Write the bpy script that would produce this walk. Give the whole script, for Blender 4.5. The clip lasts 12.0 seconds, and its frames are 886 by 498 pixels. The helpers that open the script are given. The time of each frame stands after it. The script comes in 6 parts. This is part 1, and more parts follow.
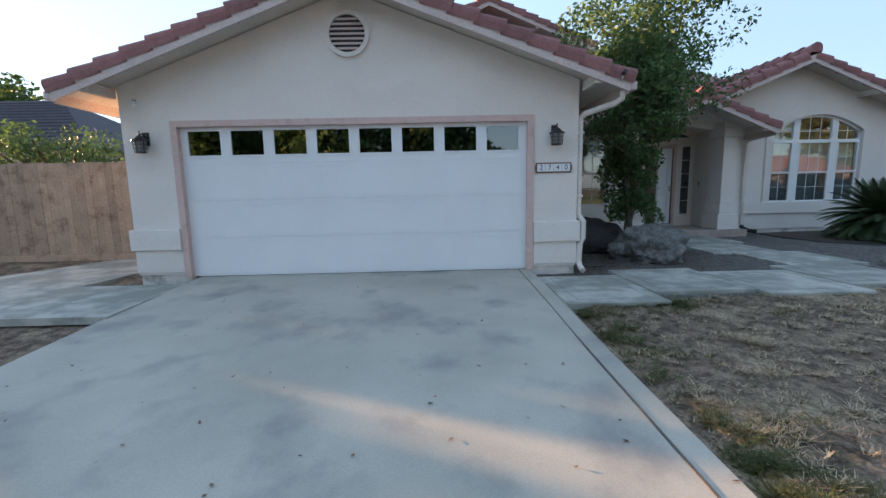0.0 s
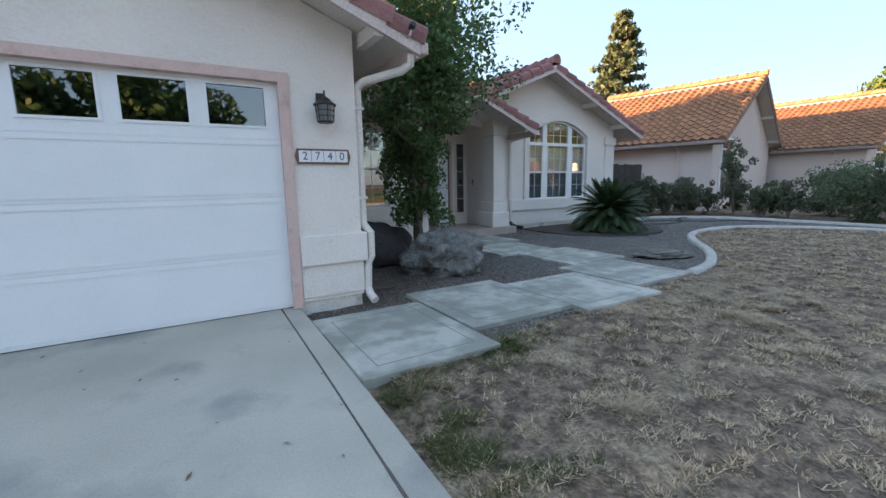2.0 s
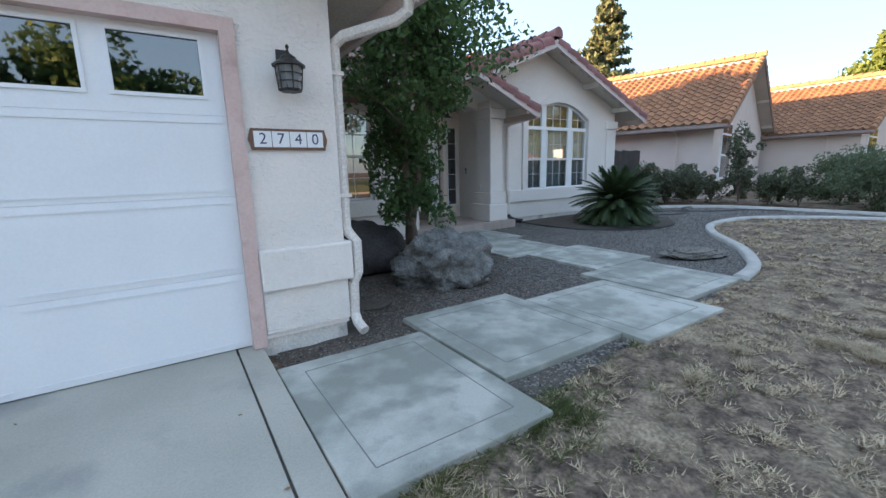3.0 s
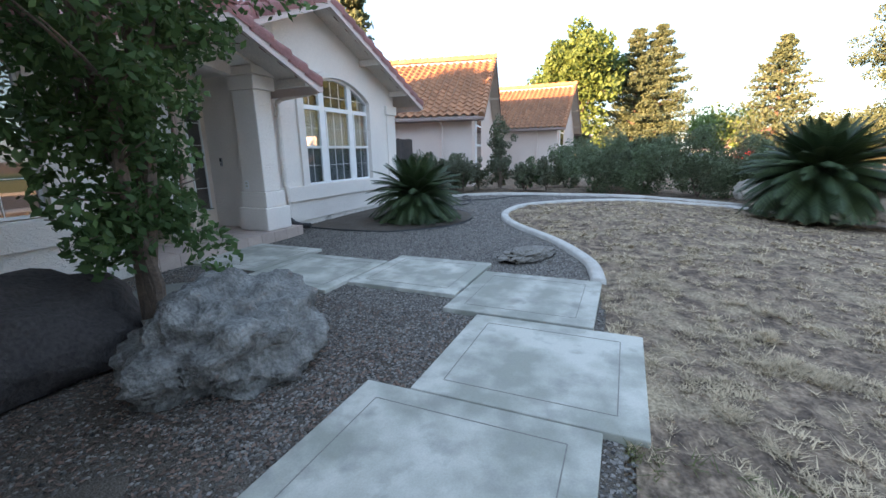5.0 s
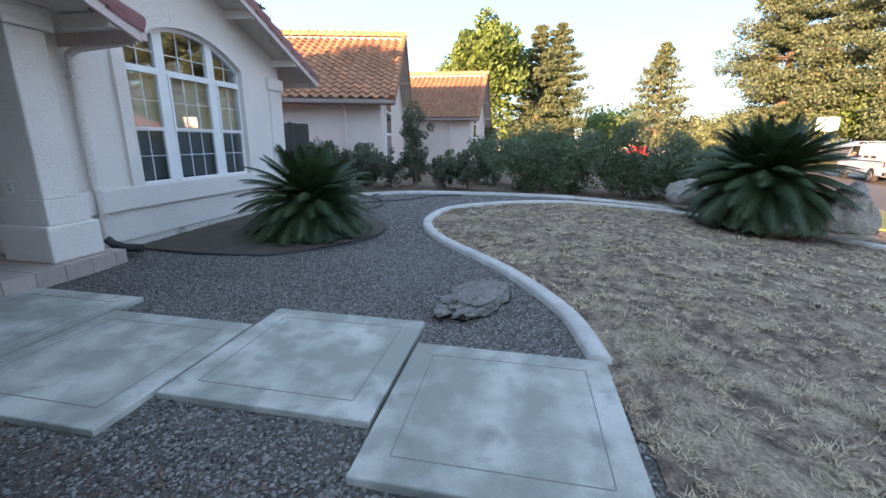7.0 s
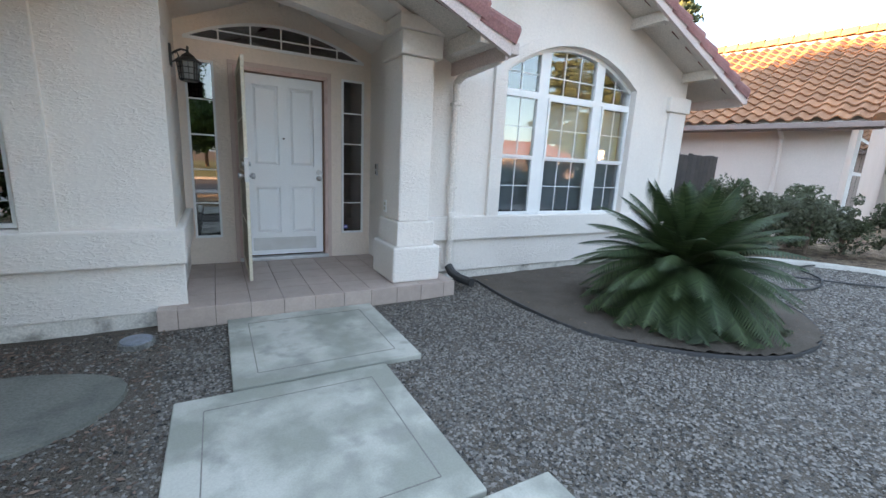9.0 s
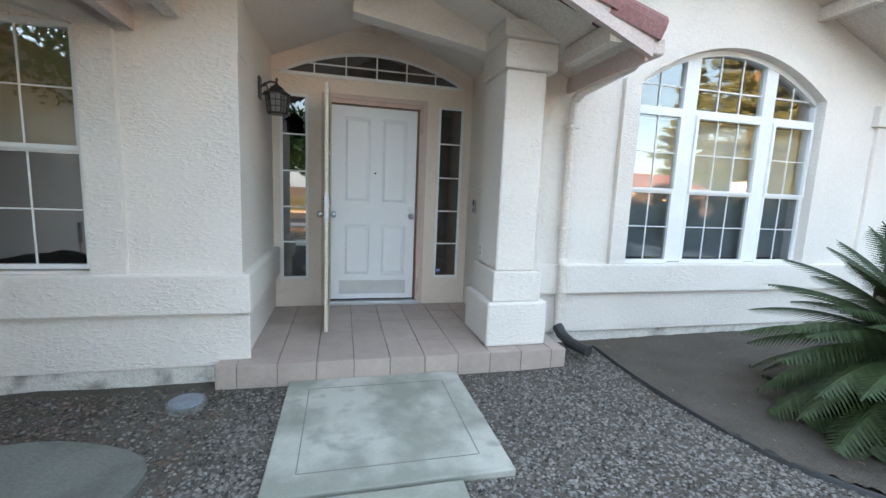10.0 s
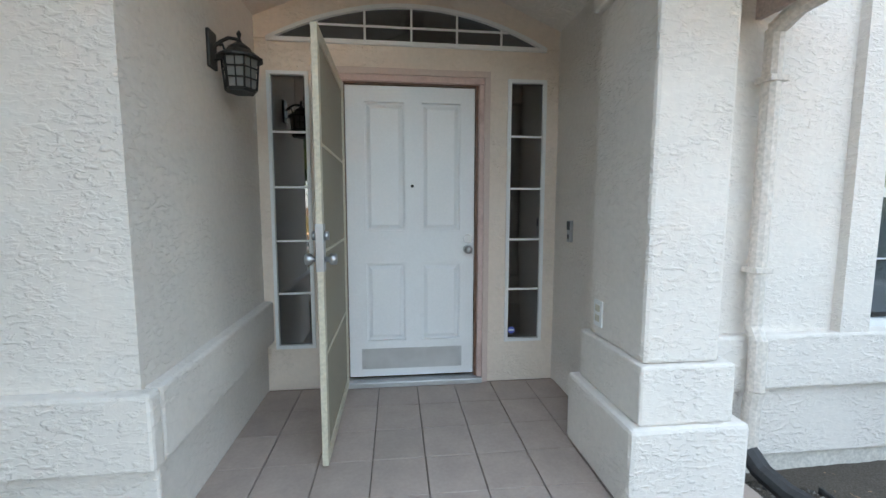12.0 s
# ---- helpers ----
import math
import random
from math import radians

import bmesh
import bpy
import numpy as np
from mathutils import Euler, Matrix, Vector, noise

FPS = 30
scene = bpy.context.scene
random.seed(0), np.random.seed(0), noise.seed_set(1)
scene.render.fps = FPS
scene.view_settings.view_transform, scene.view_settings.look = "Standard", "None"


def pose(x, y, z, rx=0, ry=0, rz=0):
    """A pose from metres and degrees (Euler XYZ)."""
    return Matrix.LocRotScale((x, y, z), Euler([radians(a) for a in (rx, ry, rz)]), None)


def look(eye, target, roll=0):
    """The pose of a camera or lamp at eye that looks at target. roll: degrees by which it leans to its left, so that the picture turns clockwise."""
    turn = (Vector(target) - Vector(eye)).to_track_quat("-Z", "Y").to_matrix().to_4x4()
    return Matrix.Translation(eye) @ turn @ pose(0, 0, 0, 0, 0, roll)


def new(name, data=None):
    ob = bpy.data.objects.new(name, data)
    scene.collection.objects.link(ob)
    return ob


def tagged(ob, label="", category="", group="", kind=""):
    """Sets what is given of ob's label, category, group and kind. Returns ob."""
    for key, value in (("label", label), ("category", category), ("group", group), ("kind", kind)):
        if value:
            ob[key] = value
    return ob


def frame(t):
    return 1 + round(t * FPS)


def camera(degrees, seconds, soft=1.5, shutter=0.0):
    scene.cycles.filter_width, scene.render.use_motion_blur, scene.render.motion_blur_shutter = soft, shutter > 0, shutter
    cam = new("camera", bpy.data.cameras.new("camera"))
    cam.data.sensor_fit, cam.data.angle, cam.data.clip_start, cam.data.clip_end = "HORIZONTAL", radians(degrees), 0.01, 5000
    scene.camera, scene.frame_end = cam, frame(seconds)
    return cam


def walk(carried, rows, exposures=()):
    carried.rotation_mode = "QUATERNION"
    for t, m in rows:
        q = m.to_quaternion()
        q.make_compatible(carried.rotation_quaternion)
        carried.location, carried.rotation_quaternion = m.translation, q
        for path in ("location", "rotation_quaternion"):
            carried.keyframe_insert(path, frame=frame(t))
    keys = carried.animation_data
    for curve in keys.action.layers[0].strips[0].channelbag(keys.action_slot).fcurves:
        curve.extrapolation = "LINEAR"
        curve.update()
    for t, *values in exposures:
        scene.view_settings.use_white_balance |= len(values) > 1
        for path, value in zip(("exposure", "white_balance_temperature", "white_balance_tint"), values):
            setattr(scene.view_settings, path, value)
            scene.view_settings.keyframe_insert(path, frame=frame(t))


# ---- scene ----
import itertools

cam = camera(93.7, 12.0)
PATH = [
    (0, (-0.061, -0.006, 1.44), (-0.03, 1.974, 1.16), -1.2),
    (0.5, (0.07, 0.466, 1.434), (0.475, 2.407, 1.172), -1.5),
    (1, (0.169, 0.932, 1.459), (0.916, 2.77, 1.203), -1.7),
    (1.5, (0.351, 1.402, 1.448), (1.271, 3.157, 1.177), -1.1),
    (2, (0.495, 1.866, 1.454), (1.51, 3.561, 1.14), -1.0),
    (2.5, (0.67, 2.365, 1.444), (1.74, 4.016, 1.083), -1.4),
    (2.7, (0.745, 2.573, 1.467), (1.811, 4.224, 1.097), -1.4),
    (4.3, (1.372, 4.268, 1.53), (2.87, 5.526, 1.112), -2.0),
    (4.5, (1.453, 4.408, 1.558), (3.046, 5.534, 1.119), -2.0),
    (5, (1.789, 4.688, 1.55), (3.574, 5.468, 1.096), -1.2),
    (5.5, (2.21, 4.912, 1.563), (4.084, 5.403, 1.064), -0.1),
    (6, (2.645, 5.091, 1.584), (4.559, 5.327, 1.057), 0.4),
    (6.5, (3.144, 5.241, 1.594), (5.065, 5.471, 1.089), 0.6),
    (6.7, (3.334, 5.313, 1.58), (5.25, 5.583, 1.075), 0.6),
    (8.5, (4.901, 5.922, 1.597), (6.347, 7.239, 1.179), 2.2),
    (9, (5.251, 6.151, 1.589), (6.195, 7.867, 1.18), 2.9),
    (9.5, (5.446, 6.501, 1.581), (6.08, 8.36, 1.205), 1.7),
    (10, (5.629, 6.877, 1.598), (6.102, 8.801, 1.326), 2.4),
    (10.5, (5.704, 7.32, 1.639), (5.905, 9.297, 1.415), 2.7),
    (11, (5.745, 7.763, 1.652), (5.965, 9.728, 1.355), 0.5),
    (11.5, (5.829, 8.136, 1.637), (6.026, 10.113, 1.409), 0.1),
    (12, (5.852, 8.477, 1.618), (6.075, 10.455, 1.417), 0.1),
]
EXPOSURES = [(0.0, 2.95, 6700, 13), (1.5, 3.25, 6900, 15), (2.5, 3.45, 6900, 15), (4.5, 3.85, 6900, 17), (5.5, 3.9, 6900, 17), (6.5, 3.65, 6500, 17),
             (8.5, 4.15, 7200, 17), (9.5, 4.65, 7700, 16), (10.5, 4.8, 7900, 14), (12.0, 4.8, 7900, 14)]
walk(cam, [(t, look(eye, target, roll)) for t, eye, target, roll in PATH], EXPOSURES)

# ---- world, sun, exposure ----
SUN = Vector((-0.925, 0.38, 0.0)).normalized()
ELEV = radians(6.5)
world = bpy.data.worlds.new("world")
scene.world = world
world.use_nodes = True
wn = world.node_tree
sky = wn.nodes.new("ShaderNodeTexSky")
sky.sky_type = "NISHITA"
sky.sun_disc = False
sky.sun_elevation = ELEV
sky.sun_rotation = math.atan2(SUN.x, SUN.y)
sky.air_density, sky.dust_density, sky.ozone_density = 1.0, 0.5, 2.0
wn.nodes["Background"].inputs["Strength"].default_value = 0.15
# an even veil of scattered blue over the clear-sky model
veil = wn.nodes.new("ShaderNodeVectorMath")
veil.operation = "MULTIPLY_ADD"
veil.inputs[1].default_value = (0.12, 0.12, 0.12)
toward = wn.nodes.new("ShaderNodeVectorMath")
toward.operation = "DOT_PRODUCT"
toward.inputs[1].default_value = tuple(SUN)
wn.links.new(wn.nodes.new("ShaderNodeTexCoord").outputs["Generated"], toward.inputs[0])
grade = wn.nodes.new("ShaderNodeMath")
grade.operation = "MULTIPLY_ADD"
grade.inputs[1].default_value, grade.inputs[2].default_value = 0.42, 1.0
wn.links.new(toward.outputs["Value"], grade.inputs[0])
blue = wn.nodes.new("ShaderNodeVectorMath")
blue.operation = "SCALE"
blue.inputs[0].default_value = (0.42, 0.61, 0.86)
wn.links.new(grade.outputs[0], blue.inputs["Scale"])
wn.links.new(blue.outputs[0], veil.inputs[2])
wn.links.new(sky.outputs[0], veil.inputs[0])
wn.links.new(veil.outputs[0], wn.nodes["Background"].inputs["Color"])
sun = new("sun", bpy.data.lights.new("sun", "SUN"))
sun.data.energy, sun.data.angle, sun.data.color = 2.9, radians(0.6), (1.0, 0.60, 0.31)
sun.matrix_world = look((0, 0, 0), tuple(-Vector((SUN.x * math.cos(ELEV), SUN.y * math.cos(ELEV), math.sin(ELEV)))))

# ---- materials ----


def mat(name, col, rough=0.8, metal=0.0, var=None, scale=6.0, amount=0.5, fine=60.0, fine_amt=0.15, bump=0.0, bump_scale=80.0,
        stain=None, stain_scale=1.2, island=0.0, objrand=0.0, bump_dist=0.01, spec=0.5, contrast=(0.35, 0.65)):
    """Two-scale procedural surface in metres."""
    m = bpy.data.materials.new(name)
    m.use_nodes = True
    t = m.node_tree
    n, l = t.nodes, t.links
    b = n["Principled BSDF"]
    b.inputs["Roughness"].default_value = rough
    b.inputs["Metallic"].default_value = metal
    b.inputs["Specular IOR Level"].default_value = spec
    geo = n.new("ShaderNodeNewGeometry")

    def noise_node(sc, detail=4.0):
        q = n.new("ShaderNodeTexNoise")
        q.inputs["Scale"].default_value = sc
        q.inputs["Detail"].default_value = detail
        l.new(geo.outputs["Position"], q.inputs["Vector"])
        return q

    def ramp(src, lo, hi):
        q = n.new("ShaderNodeMapRange")
        q.inputs["From Min"].default_value, q.inputs["From Max"].default_value = lo, hi
        l.new(src, q.inputs["Value"])
        return q.outputs[0]

    def mix(fac, a, c, mode="MIX"):
        q = n.new("ShaderNodeMix")
        q.data_type, q.blend_type = "RGBA", mode
        for sock, val in ((q.inputs[0], fac), (q.inputs[6], a), (q.inputs[7], c)):
            if hasattr(val, "is_linked"):
                l.new(val, sock)
            else:
                sock.default_value = val if isinstance(val, float) else (*val, 1)
        return q.outputs[2]

    out = None
    if var:
        f = ramp(noise_node(scale).outputs[0], *contrast)
        sc = n.new("ShaderNodeMath")
        sc.operation = "MULTIPLY"
        sc.inputs[1].default_value = amount
        l.new(f, sc.inputs[0])
        out = mix(sc.outputs[0], col, var)
    else:
        out = mix(0.0, col, col)
    if stain:
        f = ramp(noise_node(stain_scale, 6.0).outputs[0], 0.52, 0.72)
        out = mix(f, out, stain)
    if fine_amt:
        f = ramp(noise_node(fine, 2.0).outputs[0], 0.3, 0.7)
        g = n.new("ShaderNodeMapRange")
        g.inputs["To Min"].default_value, g.inputs["To Max"].default_value = 1 - fine_amt, 1 + fine_amt
        l.new(f, g.inputs["Value"])
        vm = n.new("ShaderNodeVectorMath")
        vm.operation = "SCALE"
        l.new(out, vm.inputs[0])
        l.new(g.outputs[0], vm.inputs["Scale"])
        out = vm.outputs[0]
    for amt, kind in ((island, "i"), (objrand, "o")):
        if amt:
            src = geo.outputs["Random Per Island"] if kind == "i" else n.new("ShaderNodeObjectInfo").outputs["Random"]
            g = n.new("ShaderNodeMapRange")
            g.inputs["To Min"].default_value, g.inputs["To Max"].default_value = 1 - amt, 1 + amt
            l.new(src, g.inputs["Value"])
            vm = n.new("ShaderNodeVectorMath")
            vm.operation = "SCALE"
            l.new(out, vm.inputs[0])
            l.new(g.outputs[0], vm.inputs["Scale"])
            out = vm.outputs[0]
    l.new(out, b.inputs["Base Color"])
    if bump:
        q = n.new("ShaderNodeBump")
        q.inputs["Strength"].default_value = bump
        q.inputs["Distance"].default_value = bump_dist
        l.new(noise_node(bump_scale, 3.0).outputs[0], q.inputs["Height"])
        l.new(q.outputs[0], b.inputs["Normal"])
    return m


def stucco_mat(name, col, var):
    """Stucco with flattened trowelled patches."""
    m = mat(name, col, 0.92, var=var, scale=1.3, amount=0.5, fine=35, fine_amt=0.03, spec=0.25)
    t = m.node_tree
    n, l = t.nodes, t.links
    geo = n.new("ShaderNodeNewGeometry")
    a = n.new("ShaderNodeTexNoise")
    a.inputs["Scale"].default_value, a.inputs["Detail"].default_value, a.inputs["Distortion"].default_value = 36.0, 4.0, 0.5
    st = n.new("ShaderNodeVectorMath")
    st.operation, st.inputs[1].default_value = "MULTIPLY", (0.75, 0.75, 1.5)
    l.new(geo.outputs["Position"], st.inputs[0])
    l.new(st.outputs[0], a.inputs["Vector"])
    r = n.new("ShaderNodeMapRange")
    r.inputs["From Min"].default_value, r.inputs["From Max"].default_value = 0.48, 0.64
    l.new(a.outputs[0], r.inputs["Value"])
    f = n.new("ShaderNodeTexNoise")
    f.inputs["Scale"].default_value, f.inputs["Detail"].default_value = 140.0, 2.0
    l.new(geo.outputs["Position"], f.inputs["Vector"])
    s = n.new("ShaderNodeMath")
    s.operation, s.inputs[1].default_value = "MULTIPLY_ADD", 0.25
    l.new(f.outputs[0], s.inputs[0])
    l.new(r.outputs[0], s.inputs[2])
    # trowelled smooth in places
    w = n.new("ShaderNodeTexNoise")
    w.inputs["Scale"].default_value = 3.2
    l.new(geo.outputs["Position"], w.inputs["Vector"])
    wr = n.new("ShaderNodeMapRange")
    wr.inputs["From Min"].default_value, wr.inputs["From Max"].default_value, wr.inputs["To Min"].default_value = 0.36, 0.58, 0.18
    l.new(w.outputs[0], wr.inputs["Value"])
    h = n.new("ShaderNodeMath")
    h.operation = "MULTIPLY"
    l.new(s.outputs[0], h.inputs[0])
    l.new(wr.outputs[0], h.inputs[1])
    q = n.new("ShaderNodeBump")
    q.inputs["Strength"].default_value, q.inputs["Distance"].default_value = 0.9, 0.0045
    l.new(h.outputs[0], q.inputs["Height"])
    l.new(q.outputs[0], n["Principled BSDF"].inputs["Normal"])
    return m


def glass_mat(name, tint, rough=0.02, base=0.09):
    """A pane: a clear mirror-like coat over tinted glass."""
    m = bpy.data.materials.new(name)
    m.use_nodes = True
    n, l = m.node_tree.nodes, m.node_tree.links
    out = n["Material Output"]
    n.remove(n["Principled BSDF"])
    gl = n.new("ShaderNodeBsdfGlossy")
    gl.inputs["Roughness"].default_value = rough
    tr = n.new("ShaderNodeBsdfTransparent")
    tr.inputs["Color"].default_value = (*tint, 1)
    lw = n.new("ShaderNodeLayerWeight")
    pw = n.new("ShaderNodeMath")
    pw.operation, pw.inputs[1].default_value = "POWER", 4.0
    fr = n.new("ShaderNodeMath")
    fr.operation, fr.inputs[1].default_value, fr.inputs[2].default_value = "MULTIPLY_ADD", 0.88, base
    l.new(lw.outputs["Facing"], pw.inputs[0])
    l.new(pw.outputs[0], fr.inputs[0])
    mx = n.new("ShaderNodeMixShader")
    l.new(fr.outputs[0], mx.inputs[0])
    l.new(tr.outputs[0], mx.inputs[1])
    l.new(gl.outputs[0], mx.inputs[2])
    l.new(mx.outputs[0], out.inputs["Surface"])
    return m


STUCCO = stucco_mat("stucco", (0.76, 0.70, 0.65), (0.69, 0.635, 0.59))
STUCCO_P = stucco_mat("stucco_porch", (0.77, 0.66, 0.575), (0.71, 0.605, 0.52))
STUCCO_B = stucco_mat("stucco_neighbour", (0.64, 0.54, 0.49), (0.58, 0.49, 0.44))
PINK = mat("pink_trim", (0.58, 0.41, 0.37), 0.7, var=(0.62, 0.47, 0.43), scale=5, stain=(0.47, 0.32, 0.28), stain_scale=7, fine_amt=0.06)
RAKE = mat("fascia_paint", (0.58, 0.48, 0.45), 0.7, var=(0.48, 0.38, 0.36), scale=4)
RAKE_B = mat("brown_fascia_paint", (0.27, 0.20, 0.18), 0.7, var=(0.21, 0.155, 0.14), scale=4)
SOFFIT = mat("soffit_paint", (0.62, 0.56, 0.50), 0.8, var=(0.5, 0.45, 0.42), scale=3)
WHITE = mat("white_door_paint", (0.74, 0.75, 0.76), 0.45, var=(0.68, 0.69, 0.71), scale=2, fine_amt=0.02)
VINYL = mat("white_vinyl", (0.78, 0.78, 0.77), 0.4, fine_amt=0.02, var=(0.7, 0.7, 0.7), scale=5)
CREAM = mat("cream_screen_paint", (0.55, 0.50, 0.40), 0.5, var=(0.48, 0.43, 0.33), scale=8)
MESH = mat("screen_mesh", (0.30, 0.27, 0.21), 0.8, var=(0.24, 0.21, 0.17), scale=40, fine=300, fine_amt=0.3)
TILE = mat("red_clay_tile", (0.23, 0.095, 0.09), 0.8, var=(0.30, 0.15, 0.14), scale=9, fine=60, fine_amt=0.2, island=0.18, objrand=0.18, bump=0.3, bump_scale=60)
TILE_B = mat("orange_clay_tile", (0.34, 0.155, 0.075), 0.85, var=(0.25, 0.125, 0.075), scale=7, fine=50, fine_amt=0.2, island=0.2, objrand=0.2, bump=0.3, bump_scale=60)
CONC = mat("driveway_concrete", (0.45, 0.42, 0.36), 0.85, var=(0.32, 0.305, 0.26), scale=0.9, amount=0.75, fine=90, fine_amt=0.07, stain=(0.25, 0.24, 0.225), stain_scale=1.6, bump=0.25, bump_scale=180, bump_dist=0.003)
SLAB = mat("path_concrete", (0.44, 0.43, 0.385), 0.85, var=(0.24, 0.245, 0.21), contrast=(0.38, 0.6), scale=2.6, amount=0.95, fine=110, fine_amt=0.06, stain=(0.24, 0.24, 0.215), stain_scale=5.5, objrand=0.06, bump=0.25, bump_scale=160, bump_dist=0.003)
SCORE = mat("scored_line", (0.19, 0.18, 0.165), 0.95)
FOOTING = mat("peeling_footing", (0.66, 0.62, 0.57), 0.9, var=(0.52, 0.47, 0.42), scale=9, stain=(0.10, 0.08, 0.07), stain_scale=4.0, bump=0.6, bump_scale=30)
JOINT = mat("dark_joint", (0.10, 0.09, 0.08), 0.95)
KERB = mat("kerb_concrete", (0.46, 0.44, 0.41), 0.9, var=(0.34, 0.32, 0.29), scale=5, amount=0.8, fine=70, fine_amt=0.12, bump=0.4)
GROUND = mat("dry_soil_lawn", (0.25, 0.185, 0.135), 1.0, var=(0.085, 0.064, 0.052), scale=9.0, amount=0.95, fine=45, fine_amt=0.35, stain=(0.33, 0.26, 0.18), stain_scale=2.4, bump=1.0, bump_scale=13, bump_dist=0.07, spec=0.1)
GRAVEL = mat("gravel_soil", (0.13, 0.112, 0.095), 1.0, var=(0.07, 0.058, 0.048), scale=2, fine=160, fine_amt=0.5, bump=1.0, bump_scale=90, bump_dist=0.015, spec=0.1)
SOIL = mat("dark_soil", (0.092, 0.078, 0.066), 1.0, var=(0.13, 0.112, 0.096), scale=3, fine=120, fine_amt=0.25, bump=0.6, bump_scale=60, bump_dist=0.01, spec=0.1)
PEBBLE = mat("pebbles", (0.155, 0.138, 0.125), 0.9, var=(0.08, 0.085, 0.082), scale=40, fine_amt=0.1, island=0.85)
ROCK = mat("lava_rock", (0.21, 0.21, 0.20), 0.95, var=(0.10, 0.098, 0.094), scale=7, amount=0.9, fine=50, fine_amt=0.3, bump=1.0, bump_scale=22, bump_dist=0.05)
DARKROCK = mat("dark_rock", (0.06, 0.052, 0.05), 0.95, var=(0.035, 0.03, 0.03), scale=6, fine=40, fine_amt=0.25, bump=0.9, bump_scale=20, bump_dist=0.04)
PALEROCK = mat("pale_rock", (0.27, 0.24, 0.2), 0.95, var=(0.16, 0.14, 0.12), scale=5, fine=40, fine_amt=0.25, bump=1.0, bump_scale=14, bump_dist=0.06)
SPOUT = mat("spout_paint", (0.66, 0.60, 0.55), 0.6, var=(0.58, 0.52, 0.47), scale=6)
DOORTRIM = mat("tan_pink_trim", (0.60, 0.47, 0.42), 0.65, var=(0.53, 0.40, 0.355), scale=3, fine_amt=0.04)
TILEFLOOR = mat("porch_tile", (0.42, 0.335, 0.295), 0.55, var=(0.33, 0.26, 0.23), scale=6, fine=60, fine_amt=0.05, objrand=0.06)
GROUT = mat("grout", (0.20, 0.165, 0.145), 0.95)
WOOD = mat("fence_wood", (0.42, 0.30, 0.21), 0.85, var=(0.30, 0.21, 0.15), scale=4, fine=30, fine_amt=0.15, objrand=0.16, stain=(0.24, 0.15, 0.10), stain_scale=5)
DARKWOOD = mat("dark_gate_wood", (0.05, 0.042, 0.04), 0.85, var=(0.08, 0.065, 0.055), scale=5, objrand=0.15)
BLACK = mat("black_metal", (0.02, 0.019, 0.019), 0.45, metal=0.3, var=(0.04, 0.035, 0.03), scale=30)
BLACKPL = mat("black_plastic", (0.03, 0.03, 0.032), 0.6)
CHROME = mat("satin_nickel", (0.42, 0.43, 0.45), 0.42, metal=0.95, fine_amt=0.03)
STEEL = mat("kick_plate_metal", (0.50, 0.51, 0.52), 0.45, metal=0.7, fine=8, fine_amt=0.08)
LAMPGLASS = mat("frosted_glass", (0.16, 0.165, 0.165), 0.3, fine_amt=0.02)
PLAQUE = mat("plaque_brown", (0.13, 0.06, 0.035), 0.5, var=(0.2, 0.1, 0.06), scale=20)
PLAQUE_W = mat("number_tile_white", (0.72, 0.72, 0.73), 0.3, fine_amt=0.03)
NAVY = mat("number_ink", (0.03, 0.035, 0.09), 0.4)
GLASS = glass_mat("window_glass", (0.92, 0.94, 0.94), base=0.2)
SCREENGLASS = glass_mat("screened_glass", (0.62, 0.66, 0.70), 0.05, base=0.16)
DARKGLASS = glass_mat("dark_window_glass", (0.2, 0.2, 0.205), base=0.24)
# near-black base colour stands in for the shade of unlit interiors
ROOM = mat("unlit_room_shade", (0.07, 0.065, 0.06), 0.95)
BLIND = mat("window_blind", (0.80, 0.79, 0.73), 0.8, fine_amt=0.03)
BLINDT = mat("tan_blind", (0.38, 0.27, 0.13), 0.8, fine_amt=0.05)
SCREEN = mat("insect_screen", (0.10, 0.085, 0.08), 0.9, fine=400, fine_amt=0.2)
BARK = mat("smooth_bark", (0.15, 0.11, 0.085), 0.9, var=(0.08, 0.06, 0.05), scale=14, fine=60, fine_amt=0.2, bump=0.5)
BARK_P = mat("rough_bark", (0.10, 0.07, 0.055), 0.95, var=(0.05, 0.04, 0.03), scale=8, bump=0.8)


def leaf_mat(name, col, var, trans=0.35):
    m = mat(name, col, 0.55, var=var, scale=1.2, amount=0.9, fine_amt=0, island=0.3, contrast=(0.4, 0.6), spec=0.3)
    n, l = m.node_tree.nodes, m.node_tree.links
    b = n["Principled BSDF"]
    tl = n.new("ShaderNodeBsdfTranslucent")
    mx = n.new("ShaderNodeMixShader")
    mx.inputs[0].default_value = trans
    l.new(b.inputs["Base Color"].links[0].from_socket, tl.inputs["Color"])
    l.new(b.outputs[0], mx.inputs[1])
    l.new(tl.outputs[0], mx.inputs[2])
    l.new(mx.outputs[0], n["Material Output"].inputs["Surface"])
    return m


